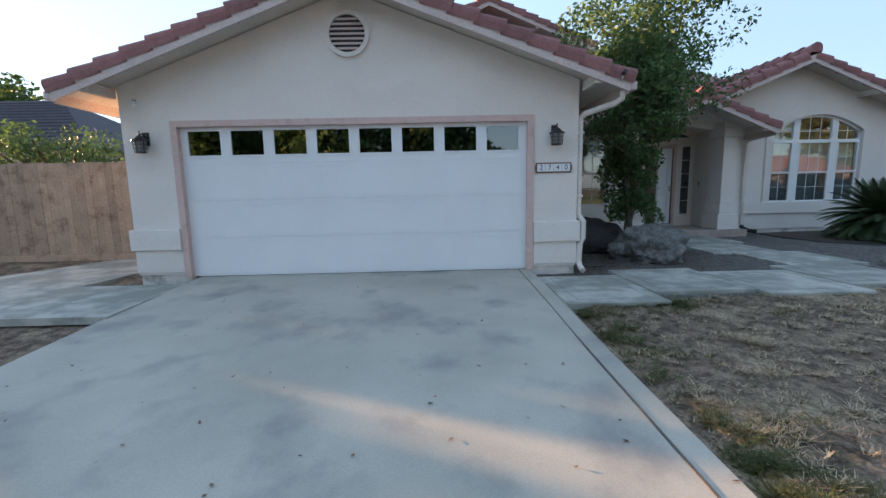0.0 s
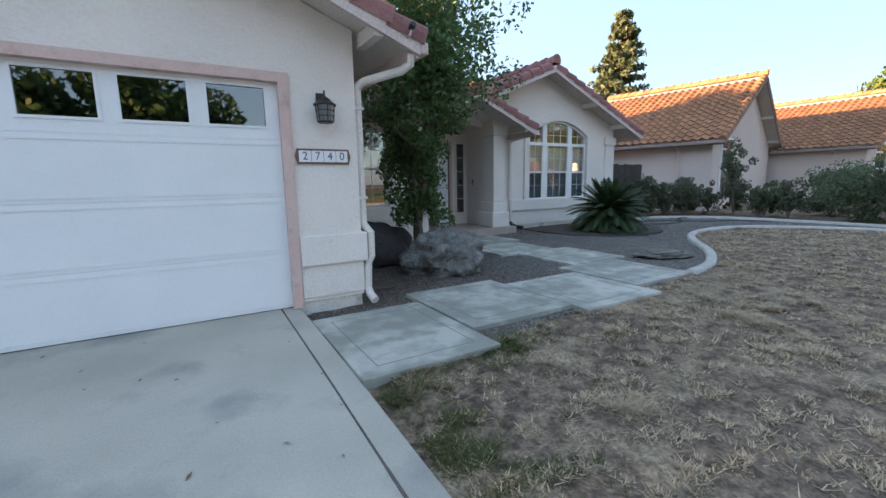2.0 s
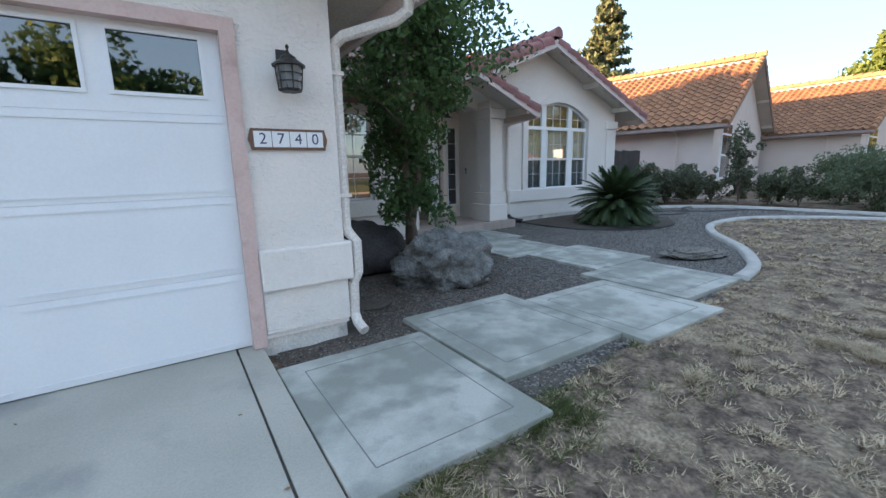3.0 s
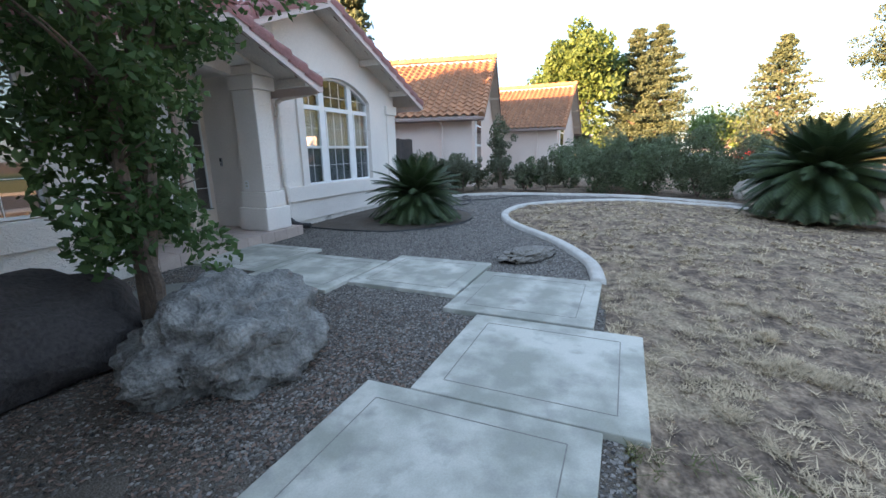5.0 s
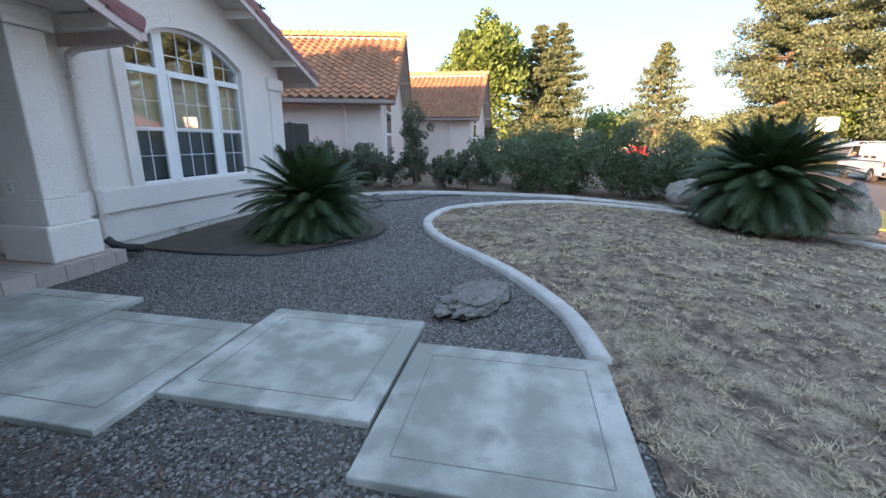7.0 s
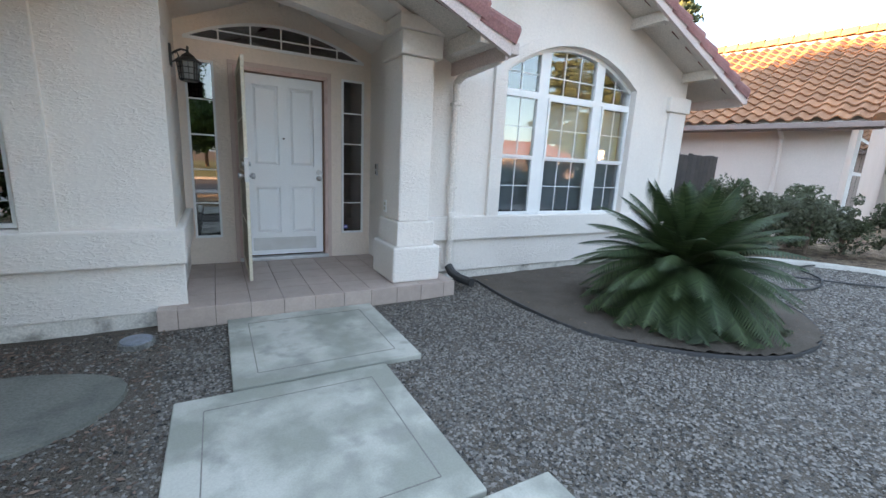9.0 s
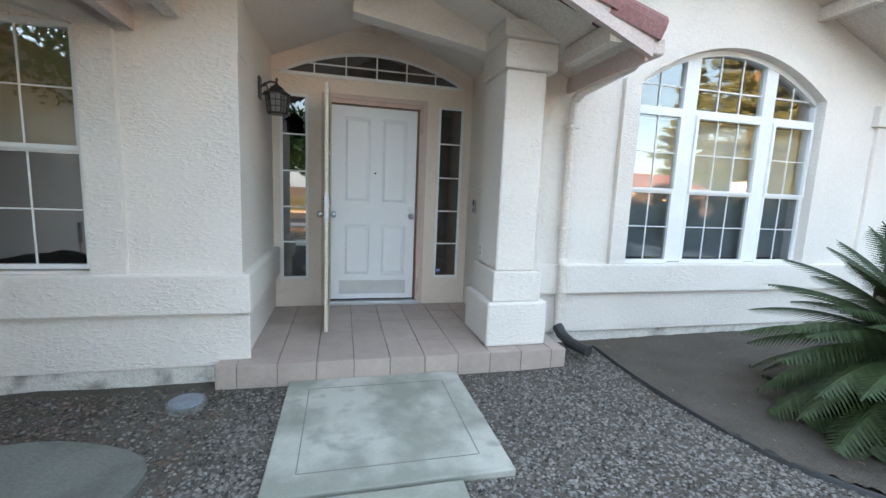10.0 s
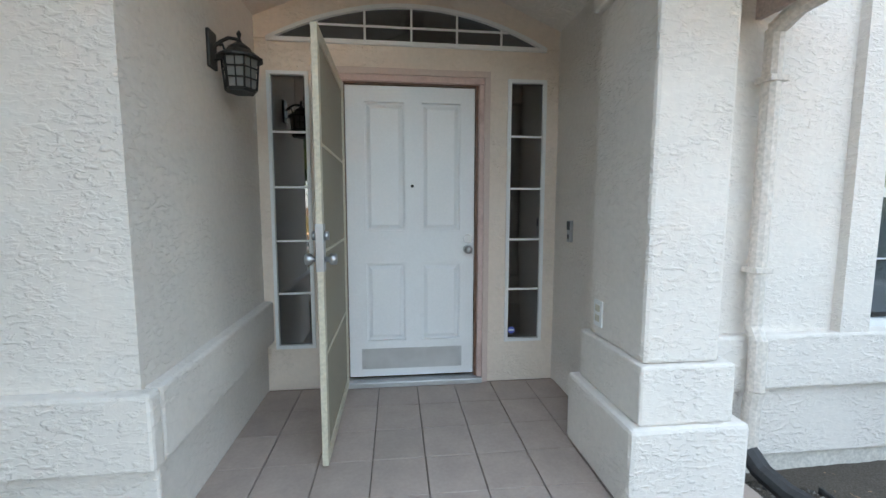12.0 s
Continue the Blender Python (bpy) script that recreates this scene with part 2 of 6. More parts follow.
LEAF = leaf_mat("myrtle_leaf", (0.095, 0.165, 0.055), (0.055, 0.105, 0.038))
LEAF_PINE = leaf_mat("pine_needles", (0.10, 0.13, 0.072), (0.075, 0.105, 0.06), 0.3)
LEAF_BRIGHT = leaf_mat("bright_leaf", (0.12, 0.18, 0.05), (0.08, 0.13, 0.04))
LEAF_BUSH = leaf_mat("bush_leaf", (0.10, 0.135, 0.07), (0.12, 0.15, 0.09))
LEAF_SAGO = leaf_mat("sago_leaf", (0.028, 0.05, 0.022), (0.045, 0.07, 0.028), 0.1)
LEAF_GREY = leaf_mat("grey_weed_leaf", (0.12, 0.13, 0.09), (0.09, 0.11, 0.06))
STRAW = mat("dry_grass", (0.46, 0.36, 0.24), 0.9, var=(0.20, 0.15, 0.10), scale=2.5, fine_amt=0, island=0.35)
GRASSG = leaf_mat("green_grass", (0.07, 0.10, 0.03), (0.12, 0.12, 0.045))
VERGE = mat("verge_grass", (0.14, 0.15, 0.04), 1.0, var=(0.2, 0.17, 0.06), scale=2, fine=40, fine_amt=0.3, bump=0.6)
ASPHALT = mat("asphalt", (0.085, 0.075, 0.07), 0.9, var=(0.065, 0.058, 0.055), scale=1.5, fine=60, fine_amt=0.2)
CARWHITE = mat("white_car_paint", (0.75, 0.75, 0.75), 0.25, fine_amt=0.0)
CARRED = mat("red_car_paint", (0.4, 0.03, 0.03), 0.25, fine_amt=0.0)
RUBBER = mat("rubber", (0.02, 0.02, 0.02), 0.8)
ROOF_D = mat("dark_roof_tile", (0.055, 0.05, 0.062), 0.85, var=(0.085, 0.075, 0.085), scale=8, island=0.2, fine_amt=0.15)
ROOF_R = mat("far_red_roof", (0.30, 0.13, 0.09), 0.85, var=(0.22, 0.10, 0.075), scale=3, island=0.15)

# ---- builders ----
ORIGIN = {}


def thing(name, label, category, at=(0, 0, 0), group="", kind=""):
    ob = new(name)
    ob.location = at
    ob.empty_display_size = 0.2
    ORIGIN[ob.name] = Vector(at)
    return tagged(ob, label, category, group, kind)


def part(name, bm, material, parent=None, label="", category="", kind="", group="", smooth=False):
    """One mesh object from a bmesh in world metres, under a thing or a part (or on its own)."""
    me = bpy.data.meshes.new(name)
    if isinstance(bm, tuple):
        me.from_pydata(bm[0], [], bm[1])
    else:
        bmesh.ops.recalc_face_normals(bm, faces=bm.faces)
        bm.to_mesh(me)
        bm.free()
    for m in (material if isinstance(material, (list, tuple)) else [material]):
        me.materials.append(m)
    ob = new(name, me)
    if parent:
        o = ORIGIN[parent.name]
        ORIGIN[ob.name] = o
        me.transform(Matrix.Translation(-o))
        ob.parent = parent
    else:
        vs = np.empty(len(me.vertices) * 3)
        me.vertices.foreach_get("co", vs)
        vs = vs.reshape(-1, 3)
        o = Vector(((vs[:, 0].min() + vs[:, 0].max()) / 2, (vs[:, 1].min() + vs[:, 1].max()) / 2, vs[:, 2].min()))
        me.transform(Matrix.Translation(-o))
        ob.location = o
        ORIGIN[ob.name] = o
    if smooth:
        me.shade_smooth()
    return tagged(ob, label, category, group, kind)


def BM():
    return bmesh.new()


def box(bm, x0, x1, y0, y1, z0, z1, bevel=0.0):
    v = [bm.verts.new(p) for p in itertools.product((x0, x1), (y0, y1), (z0, z1))]
    fs = [bm.faces.new([v[i] for i in f]) for f in ((0, 1, 3, 2), (4, 6, 7, 5), (0, 4, 5, 1), (2, 3, 7, 6), (0, 2, 6, 4), (1, 5, 7, 3))]
    if bevel:
        es = {e for f in fs for e in f.edges}
        bmesh.ops.bevel(bm, geom=list(es), offset=bevel, segments=2, affect="EDGES", profile=0.5)
    return bm


def B(x0, x1, y0, y1, z0, z1, bevel=0.0):
    return box(BM(), x0, x1, y0, y1, z0, z1, bevel)


def prism(bm, pts, axis, a, c):
    """A polygon in the plane across axis, drawn out from a to c."""
    def at(p, w):
        q = list(p)
        q.insert("xyz".index(axis), w)
        return q
    lo = [bm.verts.new(at(p, a)) for p in pts]
    hi = [bm.verts.new(at(p, c)) for p in pts]
    bm.faces.new(lo)
    bm.faces.new(hi[::-1])
    n = len(pts)
    for i in range(n):
        bm.faces.new([lo[i], lo[(i + 1) % n], hi[(i + 1) % n], hi[i]])
    return bm


def tube(bm, pts, r, seg=8, taper=1.0, flat=1.0):
    """A round bar along a line of points."""
    rings = []
    n = len(pts)
    for i, p in enumerate(pts):
        p = Vector(p)
        d = (Vector(pts[min(i + 1, n - 1)]) - Vector(pts[max(i - 1, 0)])).normalized()
        u = d.orthogonal().normalized() if abs(d.z) < 0.99 else Vector((1, 0, 0))
        if abs(d.z) < 0.99:
            u = d.cross(Vector((0, 0, 1))).normalized()
        if rings and u.dot(last) < 0:
            u = -u
        if rings and abs(u.dot(last)) < 0.8:
            u = (last - d * last.dot(d)).normalized()
        last = u
        w = d.cross(u)
        rr = (r[i] if isinstance(r, (list, tuple)) else r * (1 + (taper - 1) * i / max(n - 1, 1)))
        rings.append([bm.verts.new(p + (u * math.cos(a) + w * math.sin(a) * flat) * rr) for a in [2 * math.pi * k / seg for k in range(seg)]])
    for a, c in zip(rings, rings[1:]):
        for k in range(seg):
            bm.faces.new([a[k], a[(k + 1) % seg], c[(k + 1) % seg], c[k]])
    bm.faces.new(rings[0][::-1])
    bm.faces.new(rings[-1])
    return bm


def gz(x, y):
    """Height of the open ground."""
    z = float(np.interp(y, (-30, -3.4, 0, 3.2, 4.5, 6, 10), (-0.25, -0.09, 0.015, 0.115, 0.18, 0.185, 0.19)))
    return z + 0.010 * max(0.0, min(x, 16) - 6.6) * min(1.0, max(0.0, (y + 3) / 5))


# ---- ground ----


def sheet(name, xs, ys, zfun, material, label="", kind="structure", inside=None):
    idx, vs, fs = {}, [], []
    for i, x in enumerate(xs):
        for j, y in enumerate(ys):
            idx[i, j] = len(vs)
            vs.append((x, y, zfun(x, y)))
    for i in range(len(xs) - 1):
        for j in range(len(ys) - 1):
            if inside is None or inside((xs[i] + xs[i + 1]) / 2, (ys[j] + ys[j + 1]) / 2):
                fs.append((idx[i, j], idx[i + 1, j], idx[i + 1, j + 1], idx[i, j + 1]))
    return part(name, (vs, fs), material, label=label, kind=kind, smooth=True)


def in_poly(x, y, poly):
    c = False
    for (x0, y0), (x1, y1) in zip(poly, poly[1:] + poly[:1]):
        if (y0 > y) != (y1 > y) and x < (x1 - x0) * (y - y0) / (y1 - y0) + x0:
            c = not c
    return c


def in_gravel(x, y):
    return 1.37 < x < 14.4 and 4.28 < y < 11.0 and in_poly(x, y, GRAVEL_POLY)


def spline(pts, n=8):
    """A smooth line through points in the plane."""
    out = []
    for i in range(len(pts) - 1):
        p = [Vector((*pts[max(0, min(len(pts) - 1, k))], 0)) for k in (i - 1, i, i + 1, i + 2)]
        for s in range(n):
            t = s / n
            v = 0.5 * (2 * p[1] + (p[2] - p[0]) * t + (2 * p[0] - 5 * p[1] + 4 * p[2] - p[3]) * t * t + (3 * p[1] - p[0] - 3 * p[2] + p[3]) * t ** 3)
            out.append((v.x, v.y))
    return out + [tuple(pts[-1])]


KERB_LINE = spline([(6.2, 4.86), (7.0, 5.02), (8.05, 5.57), (9.1, 6.4), (10.0, 6.88), (10.9, 7.02), (11.9, 6.82), (12.75, 5.95), (13.25, 4.8), (13.42, 3.3), (12.9, 2.0), (12.0, 1.1), (10.9, -0.2)])
BACK_LINE = spline([(11.9, 9.75), (13.2, 9.45), (14.1, 8.1), (14.3, 6.3), (14.25, 4.6), (14.1, 3.2), (13.6, 1.9)])
BED_LINE = spline([(7.95, 10.2), (7.9, 9.4), (8.0, 8.5), (8.5, 7.85), (9.2, 7.5), (10.0, 7.6), (10.7, 8.15), (11.1, 9.0), (11.6, 9.7)])
GRAVEL_POLY = [(1.37, 4.3), (6.2, 4.86)] + KERB_LINE[: 8 * 10] + BACK_LINE[::-1][8:] + [(11.9, 11.0), (1.37, 11.0)]


def rough(x, y, a=0.012):
    return a * noise.noise(Vector((x * 3, y * 3, 0.3))) + a * 0.6 * noise.noise(Vector((x * 9, y * 9, 4.3)))


def lawn_z(x, y):
    # the lawn mounds up a little inside the kerb
    m = 0.07 * math.exp(-((x - 10.2) / 2.6) ** 2 - ((y - 3.6) / 2.2) ** 2)
    under = -0.06 if (-8 < x < 1.2 and -3 < y < 6.2) else 0.0
    if 1.3 < x < 13.6 and -1.2 < y < 7.4:
        under = -0.045
    return gz(x, y) + m + under + rough(x, y)


near = list(np.arange(-10, 16.01, 0.25))
xs = [-900, -300, -120, -60, -35, -20, -14] + near + [18, 22, 28, 36, 60, 120, 300, 900]
ys = [-900, -300, -120, -60, -30, -20, -14, -9, -6, -4.6] + list(np.arange(-3.4, 11.01, 0.25)) + [13, 17, 24, 36, 60, 120, 300, 900]


def base_z(x, y):
    if x > 1.2 and in_gravel(x, y):
        return gz(x, y) - 0.05
    if y > 10.5 or y < -3.3 or x > 16 or x < -10:
        return gz(x, min(y, 10)) - (0.12 if y < -3.3 else 0.03)
    return lawn_z(x, y)


sheet("ground", xs, ys, base_z, GROUND, "dry patchy brown lawn and bare soil")
def turf_z(x, y):
    m = 0.07 * math.exp(-((x - 10.2) / 2.6) ** 2 - ((y - 3.6) / 2.2) ** 2)
    e = min(1.0, max(0.0, min(x - 1.3, 13.7 - x, y + 1.25) * 4))
    q = noise.noise(Vector((x * 7, y * 11, 1.0))) * 0.022 + abs(noise.noise(Vector((x * 14, y * 19, 3.0)))) * 0.022
    return gz(x, y) + m - 0.005 + q * e - 0.05 * (1 - e)


sheet("lawn", list(np.arange(1.33, 13.7, 0.05)), list(np.arange(-1.25, 7.45, 0.05)), turf_z, GROUND, "dry clumpy brown front lawn",
      inside=lambda x, y: not in_gravel(x, y) and not (x > 12.3 and y > 6.2) and not (x < 2.45 and y > 4.3) and not (y > 5.0 and x < 6.2))
sheet("gravel", list(np.arange(1.3, 14.6, 0.12)), list(np.arange(4.0, 11.0, 0.12)),
      lambda x, y: gz(x, y) - 0.012 + rough(x, y, 0.012), GRAVEL, "dark grey gravel and soil in front of the house",
      inside=lambda x, y: in_gravel(x, y))


def flat_slab(name, poly, zt, thick, material, label="", parent=None, kind="", group="", category=""):
    """A slab with a sloped top: zt is a function of x, y."""
    bm = BM()
    top = [bm.verts.new((x, y, zt(x, y))) for x, y in poly]
    bot = [bm.verts.new((x, y, zt(x, y) - thick)) for x, y in poly]
    bm.faces.new(top)
    bm.faces.new(bot[::-1])
    for i in range(len(poly)):
        bm.faces.new([bot[i], bot[(i + 1) % len(poly)], top[(i + 1) % len(poly)], top[i]])
    return part(name, bm, material, parent, label, category, kind, group)


def drive_z(x, y):
    return float(np.interp(y, (-4, 0, 3.2, 4.5, 6.2), (-0.1, 0.02, 0.125, 0.195, 0.25)))


for a, c, nm in ((-3.55, 1.15, "driveway"), (1.165, 1.325, "driveway_border")):
    vs, fs = [], []
    yy = list(np.arange(-3.2, 6.21, 0.4)) + [6.2]
    for y in yy:
        vs += [(a, y, drive_z(0, y) - 0.12), (a, y, drive_z(0, y)), (c, y, drive_z(0, y)), (c, y, drive_z(0, y) - 0.12)]
    for i in range(len(yy) - 1):
        for k in range(3):
            fs.append((4 * i + k, 4 * i + 4 + k, 4 * i + 5 + k, 4 * i + 1 + k))
    fs += [(0, 1, 2, 3), tuple(len(vs) - 4 + k for k in (3, 2, 1, 0))]
    part(nm, (vs, fs), CONC, label="stained grey concrete " + nm.replace("_", " ") + " in front of the garage", kind="structure")
flat_slab("driveway_joint", [(1.149, -3.2), (1.166, -3.2), (1.166, 6.0), (1.149, 6.0)], lambda x, y: drive_z(x, y) - 0.015, 0.03, JOINT, kind="structure")
flat_slab("side_walk", [(-9, 4.25), (-3.52, 4.25), (-3.52, 5.7), (-5.0, 5.7), (-4.6, 8.25), (-6.3, 8.25), (-7.0, 6.6), (-9.0, 6.3)],
          lambda x, y: gz(x, y) + 0.04, 0.08, SLAB, "grey concrete path leading to the wooden fence", kind="structure")
flat_slab("sidewalk", [(-60, -3.3), (90, -3.3), (90, -2.1), (-60, -2.1)], lambda x, y: -0.03, 0.12, KERB, "pale concrete sidewalk along the street", kind="structure")
flat_slab("street_kerb", [(-60, -3.75), (90, -3.75), (90, -3.58), (-60, -3.58)], lambda x, y: -0.05, 0.2, KERB, "pale concrete street kerb", kind="structure")
flat_slab("road", [(-80, -13.6), (400, -13.6), (400, -3.75), (-80, -3.75)], lambda x, y: -0.19, 0.1, ASPHALT, "worn asphalt street", kind="structure")
flat_slab("far_kerb", [(-60, -13.9), (400, -13.9), (400, -13.6), (-60, -13.6)], lambda x, y: -0.05, 0.2, KERB, "pale concrete kerb across the street", kind="structure")
flat_slab("verge", [(11.5, -3.56), (90, -3.56), (90, -2.1), (60, 4.0), (15.5, 4.0), (14.4, 1.2), (13.4, -0.9), (12.4, -2.1)], lambda x, y: -0.02 + 0.02 * (y + 3.5), 0.1, VERGE, "sunlit yellow-green grass verge by the street", kind="structure")
flat_slab("far_lawn", [(-60, -60), (200, -60), (200, -13.9), (-60, -13.9)], lambda x, y: -0.06, 0.1, VERGE, "sunlit grass across the street", kind="structure")


def kerb(name, line, w, h, label):
    bm = BM()
    rows = []
    for i, (x, y) in enumerate(line):
        a, c = Vector((*line[max(0, i - 1)], 0)), Vector((*line[min(len(line) - 1, i + 1)], 0))
        d = (c - a).normalized()
        nrm = Vector((-d.y, d.x, 0))
        g = gz(x, y)
        rows.append([bm.verts.new((x + nrm.x * o * w / 2, y + nrm.y * o * w / 2, g + z)) for o, z in ((-1, -0.08), (-1, h * 0.7), (-0.6, h), (0.6, h), (1, h * 0.7), (1, -0.08))])
    for a, c in zip(rows, rows[1:]):
        for k in range(5):
            bm.faces.new([a[k], c[k], c[k + 1], a[k + 1]])
    bm.faces.new(rows[0])
    bm.faces.new(rows[-1][::-1])
    return part(name, bm, KERB if w > 0.05 else BLACKPL, label=label, kind="structure", smooth=True)


kerb("lawn_kerb", KERB_LINE, 0.15, 0.06, "curved pale concrete lawn kerb")
kerb("bed_kerb", BACK_LINE, 0.14, 0.06, "pale concrete kerb in front of the hedge")
kerb("bed_edging", BED_LINE, 0.02, 0.022, "black plastic edging round the planting bed")
BED_POLY = BED_LINE + [(11.7, 10.4), (7.5, 10.4)]
sheet("planting_bed", list(np.arange(7.4, 11.8, 0.04)), list(np.arange(7.4, 10.6, 0.04)),
      lambda x, y: gz(x, y) - 0.008 + 0.12 * math.exp(-((x - 9.3) ** 2 + (y - 8.6) ** 2) / 1.2) + 0.35 * rough(3 * x, 3 * y, 0.02), SOIL,
      "bare dark soil bed round the sago palm", inside=lambda x, y: in_poly(x, y, BED_POLY))

# ---- paving slabs ----
SLAB_AT = [(1.33, 2.455, 4.27, 5.68), (2.475, 3.70, 4.69, 6.04), (3.70, 4.92, 4.48, 5.76), (4.95, 6.19, 4.82, 6.09),
           (5.30, 6.54, 6.105, 7.37), (4.97, 6.22, 7.385, 8.65), (5.265, 6.51, 8.665, 9.86)]
for i, (x0, x1, y0, y1) in enumerate(SLAB_AT):
    zt = 0.215
    s = thing("paving_slab", "square pale concrete paving slab with a scored border", "paving slab", ((x0 + x1) / 2, (y0 + y1) / 2, zt - 0.09), group="slabs of the front path")
    part("slab_body", box(BM(), x0 + 0.006, x1 - 0.006, y0 + 0.006, y1 - 0.006, zt - 0.09, zt, 0.008), SLAB, s)
    bm = BM()
    e, w = 0.155, 0.003
    for a in ((x0 + e, x1 - e, y0 + e - w, y0 + e + w), (x0 + e, x1 - e, y1 - e - w, y1 - e + w), (x0 + e - w, x0 + e + w, y0 + e + w, y1 - e - w), (x1 - e - w, x1 - e + w, y0 + e + w, y1 - e - w)):
        box(bm, *a, zt - 0.01, zt + 0.0015)
    part("scored_line", bm, SCORE, s, "dark scored border line")

# ---- roofs ----


def s_tile_mesh(name, w=0.30, ln=0.42, material=None, seg=6):
    """One curved clay tile: x across, y up the slope."""
    vs, fs = [], []
    for yy, lift in ((0.0, 0.055), (ln, 0.0)):
        for k in range(seg + 1):
            a = k / seg
            z = lift + (0.065 * math.sin(math.pi * min(a / 0.62, 1)) if a < 0.62 else -0.018 * math.sin(math.pi * (a - 0.62) / 0.38))
            vs.append((a * w, yy, z))
    for k in range(seg + 1):
        vs.append((vs[k][0], 0.0, vs[k][2] - 0.03))
    n = seg + 1
    for k in range(seg):
        fs.append((k, k + 1, n + k + 1, n + k))
        fs.append((2 * n + k, 2 * n + k + 1, k + 1, k))
    me = bpy.data.meshes.new(name)
    me.from_pydata(vs, [], fs)
    me.materials.append(material)
    return me


def barrel_mesh(name, r=0.115, ln=0.40, material=None, seg=7):
    vs, fs = [], []
    for yy, rr, lift in ((0.0, r, 0.035), (ln, r * 0.86, 0.0)):
        for k in range(seg + 1):
            a = math.pi * k / seg
            vs.append((math.cos(a) * rr, yy, math.sin(a) * rr + lift))
        vs.append((rr, yy, -0.09 + lift))
        vs.append((-rr, yy, -0.09 + lift))
    n = seg + 3
    order = [seg + 1] + list(range(seg + 1)) + [seg + 2]
    for a, c in zip(order, order[1:]):
        fs.append((a, c, n + c, n + a))
    fs.append(tuple(order))
    me = bpy.data.meshes.new(name)
    me.from_pydata(vs, [], fs)
    me.materials.append(material)
    return me


def piece(name, me, parent, m):
    ob = new(name, me)
    ob.parent = parent
    ORIGIN[ob.name] = ORIGIN[parent.name]
    ob.matrix_basis = Matrix.Translation(-ORIGIN[parent.name]) @ m
    return ob


def frame_matrix(origin, xa, ya):
    xa, ya = Vector(xa).normalized(), Vector(ya).normalized()
    za = xa.cross(ya)
    m = Matrix((xa, ya, za)).transposed().to_4x4()
    m.translation = origin
    return m


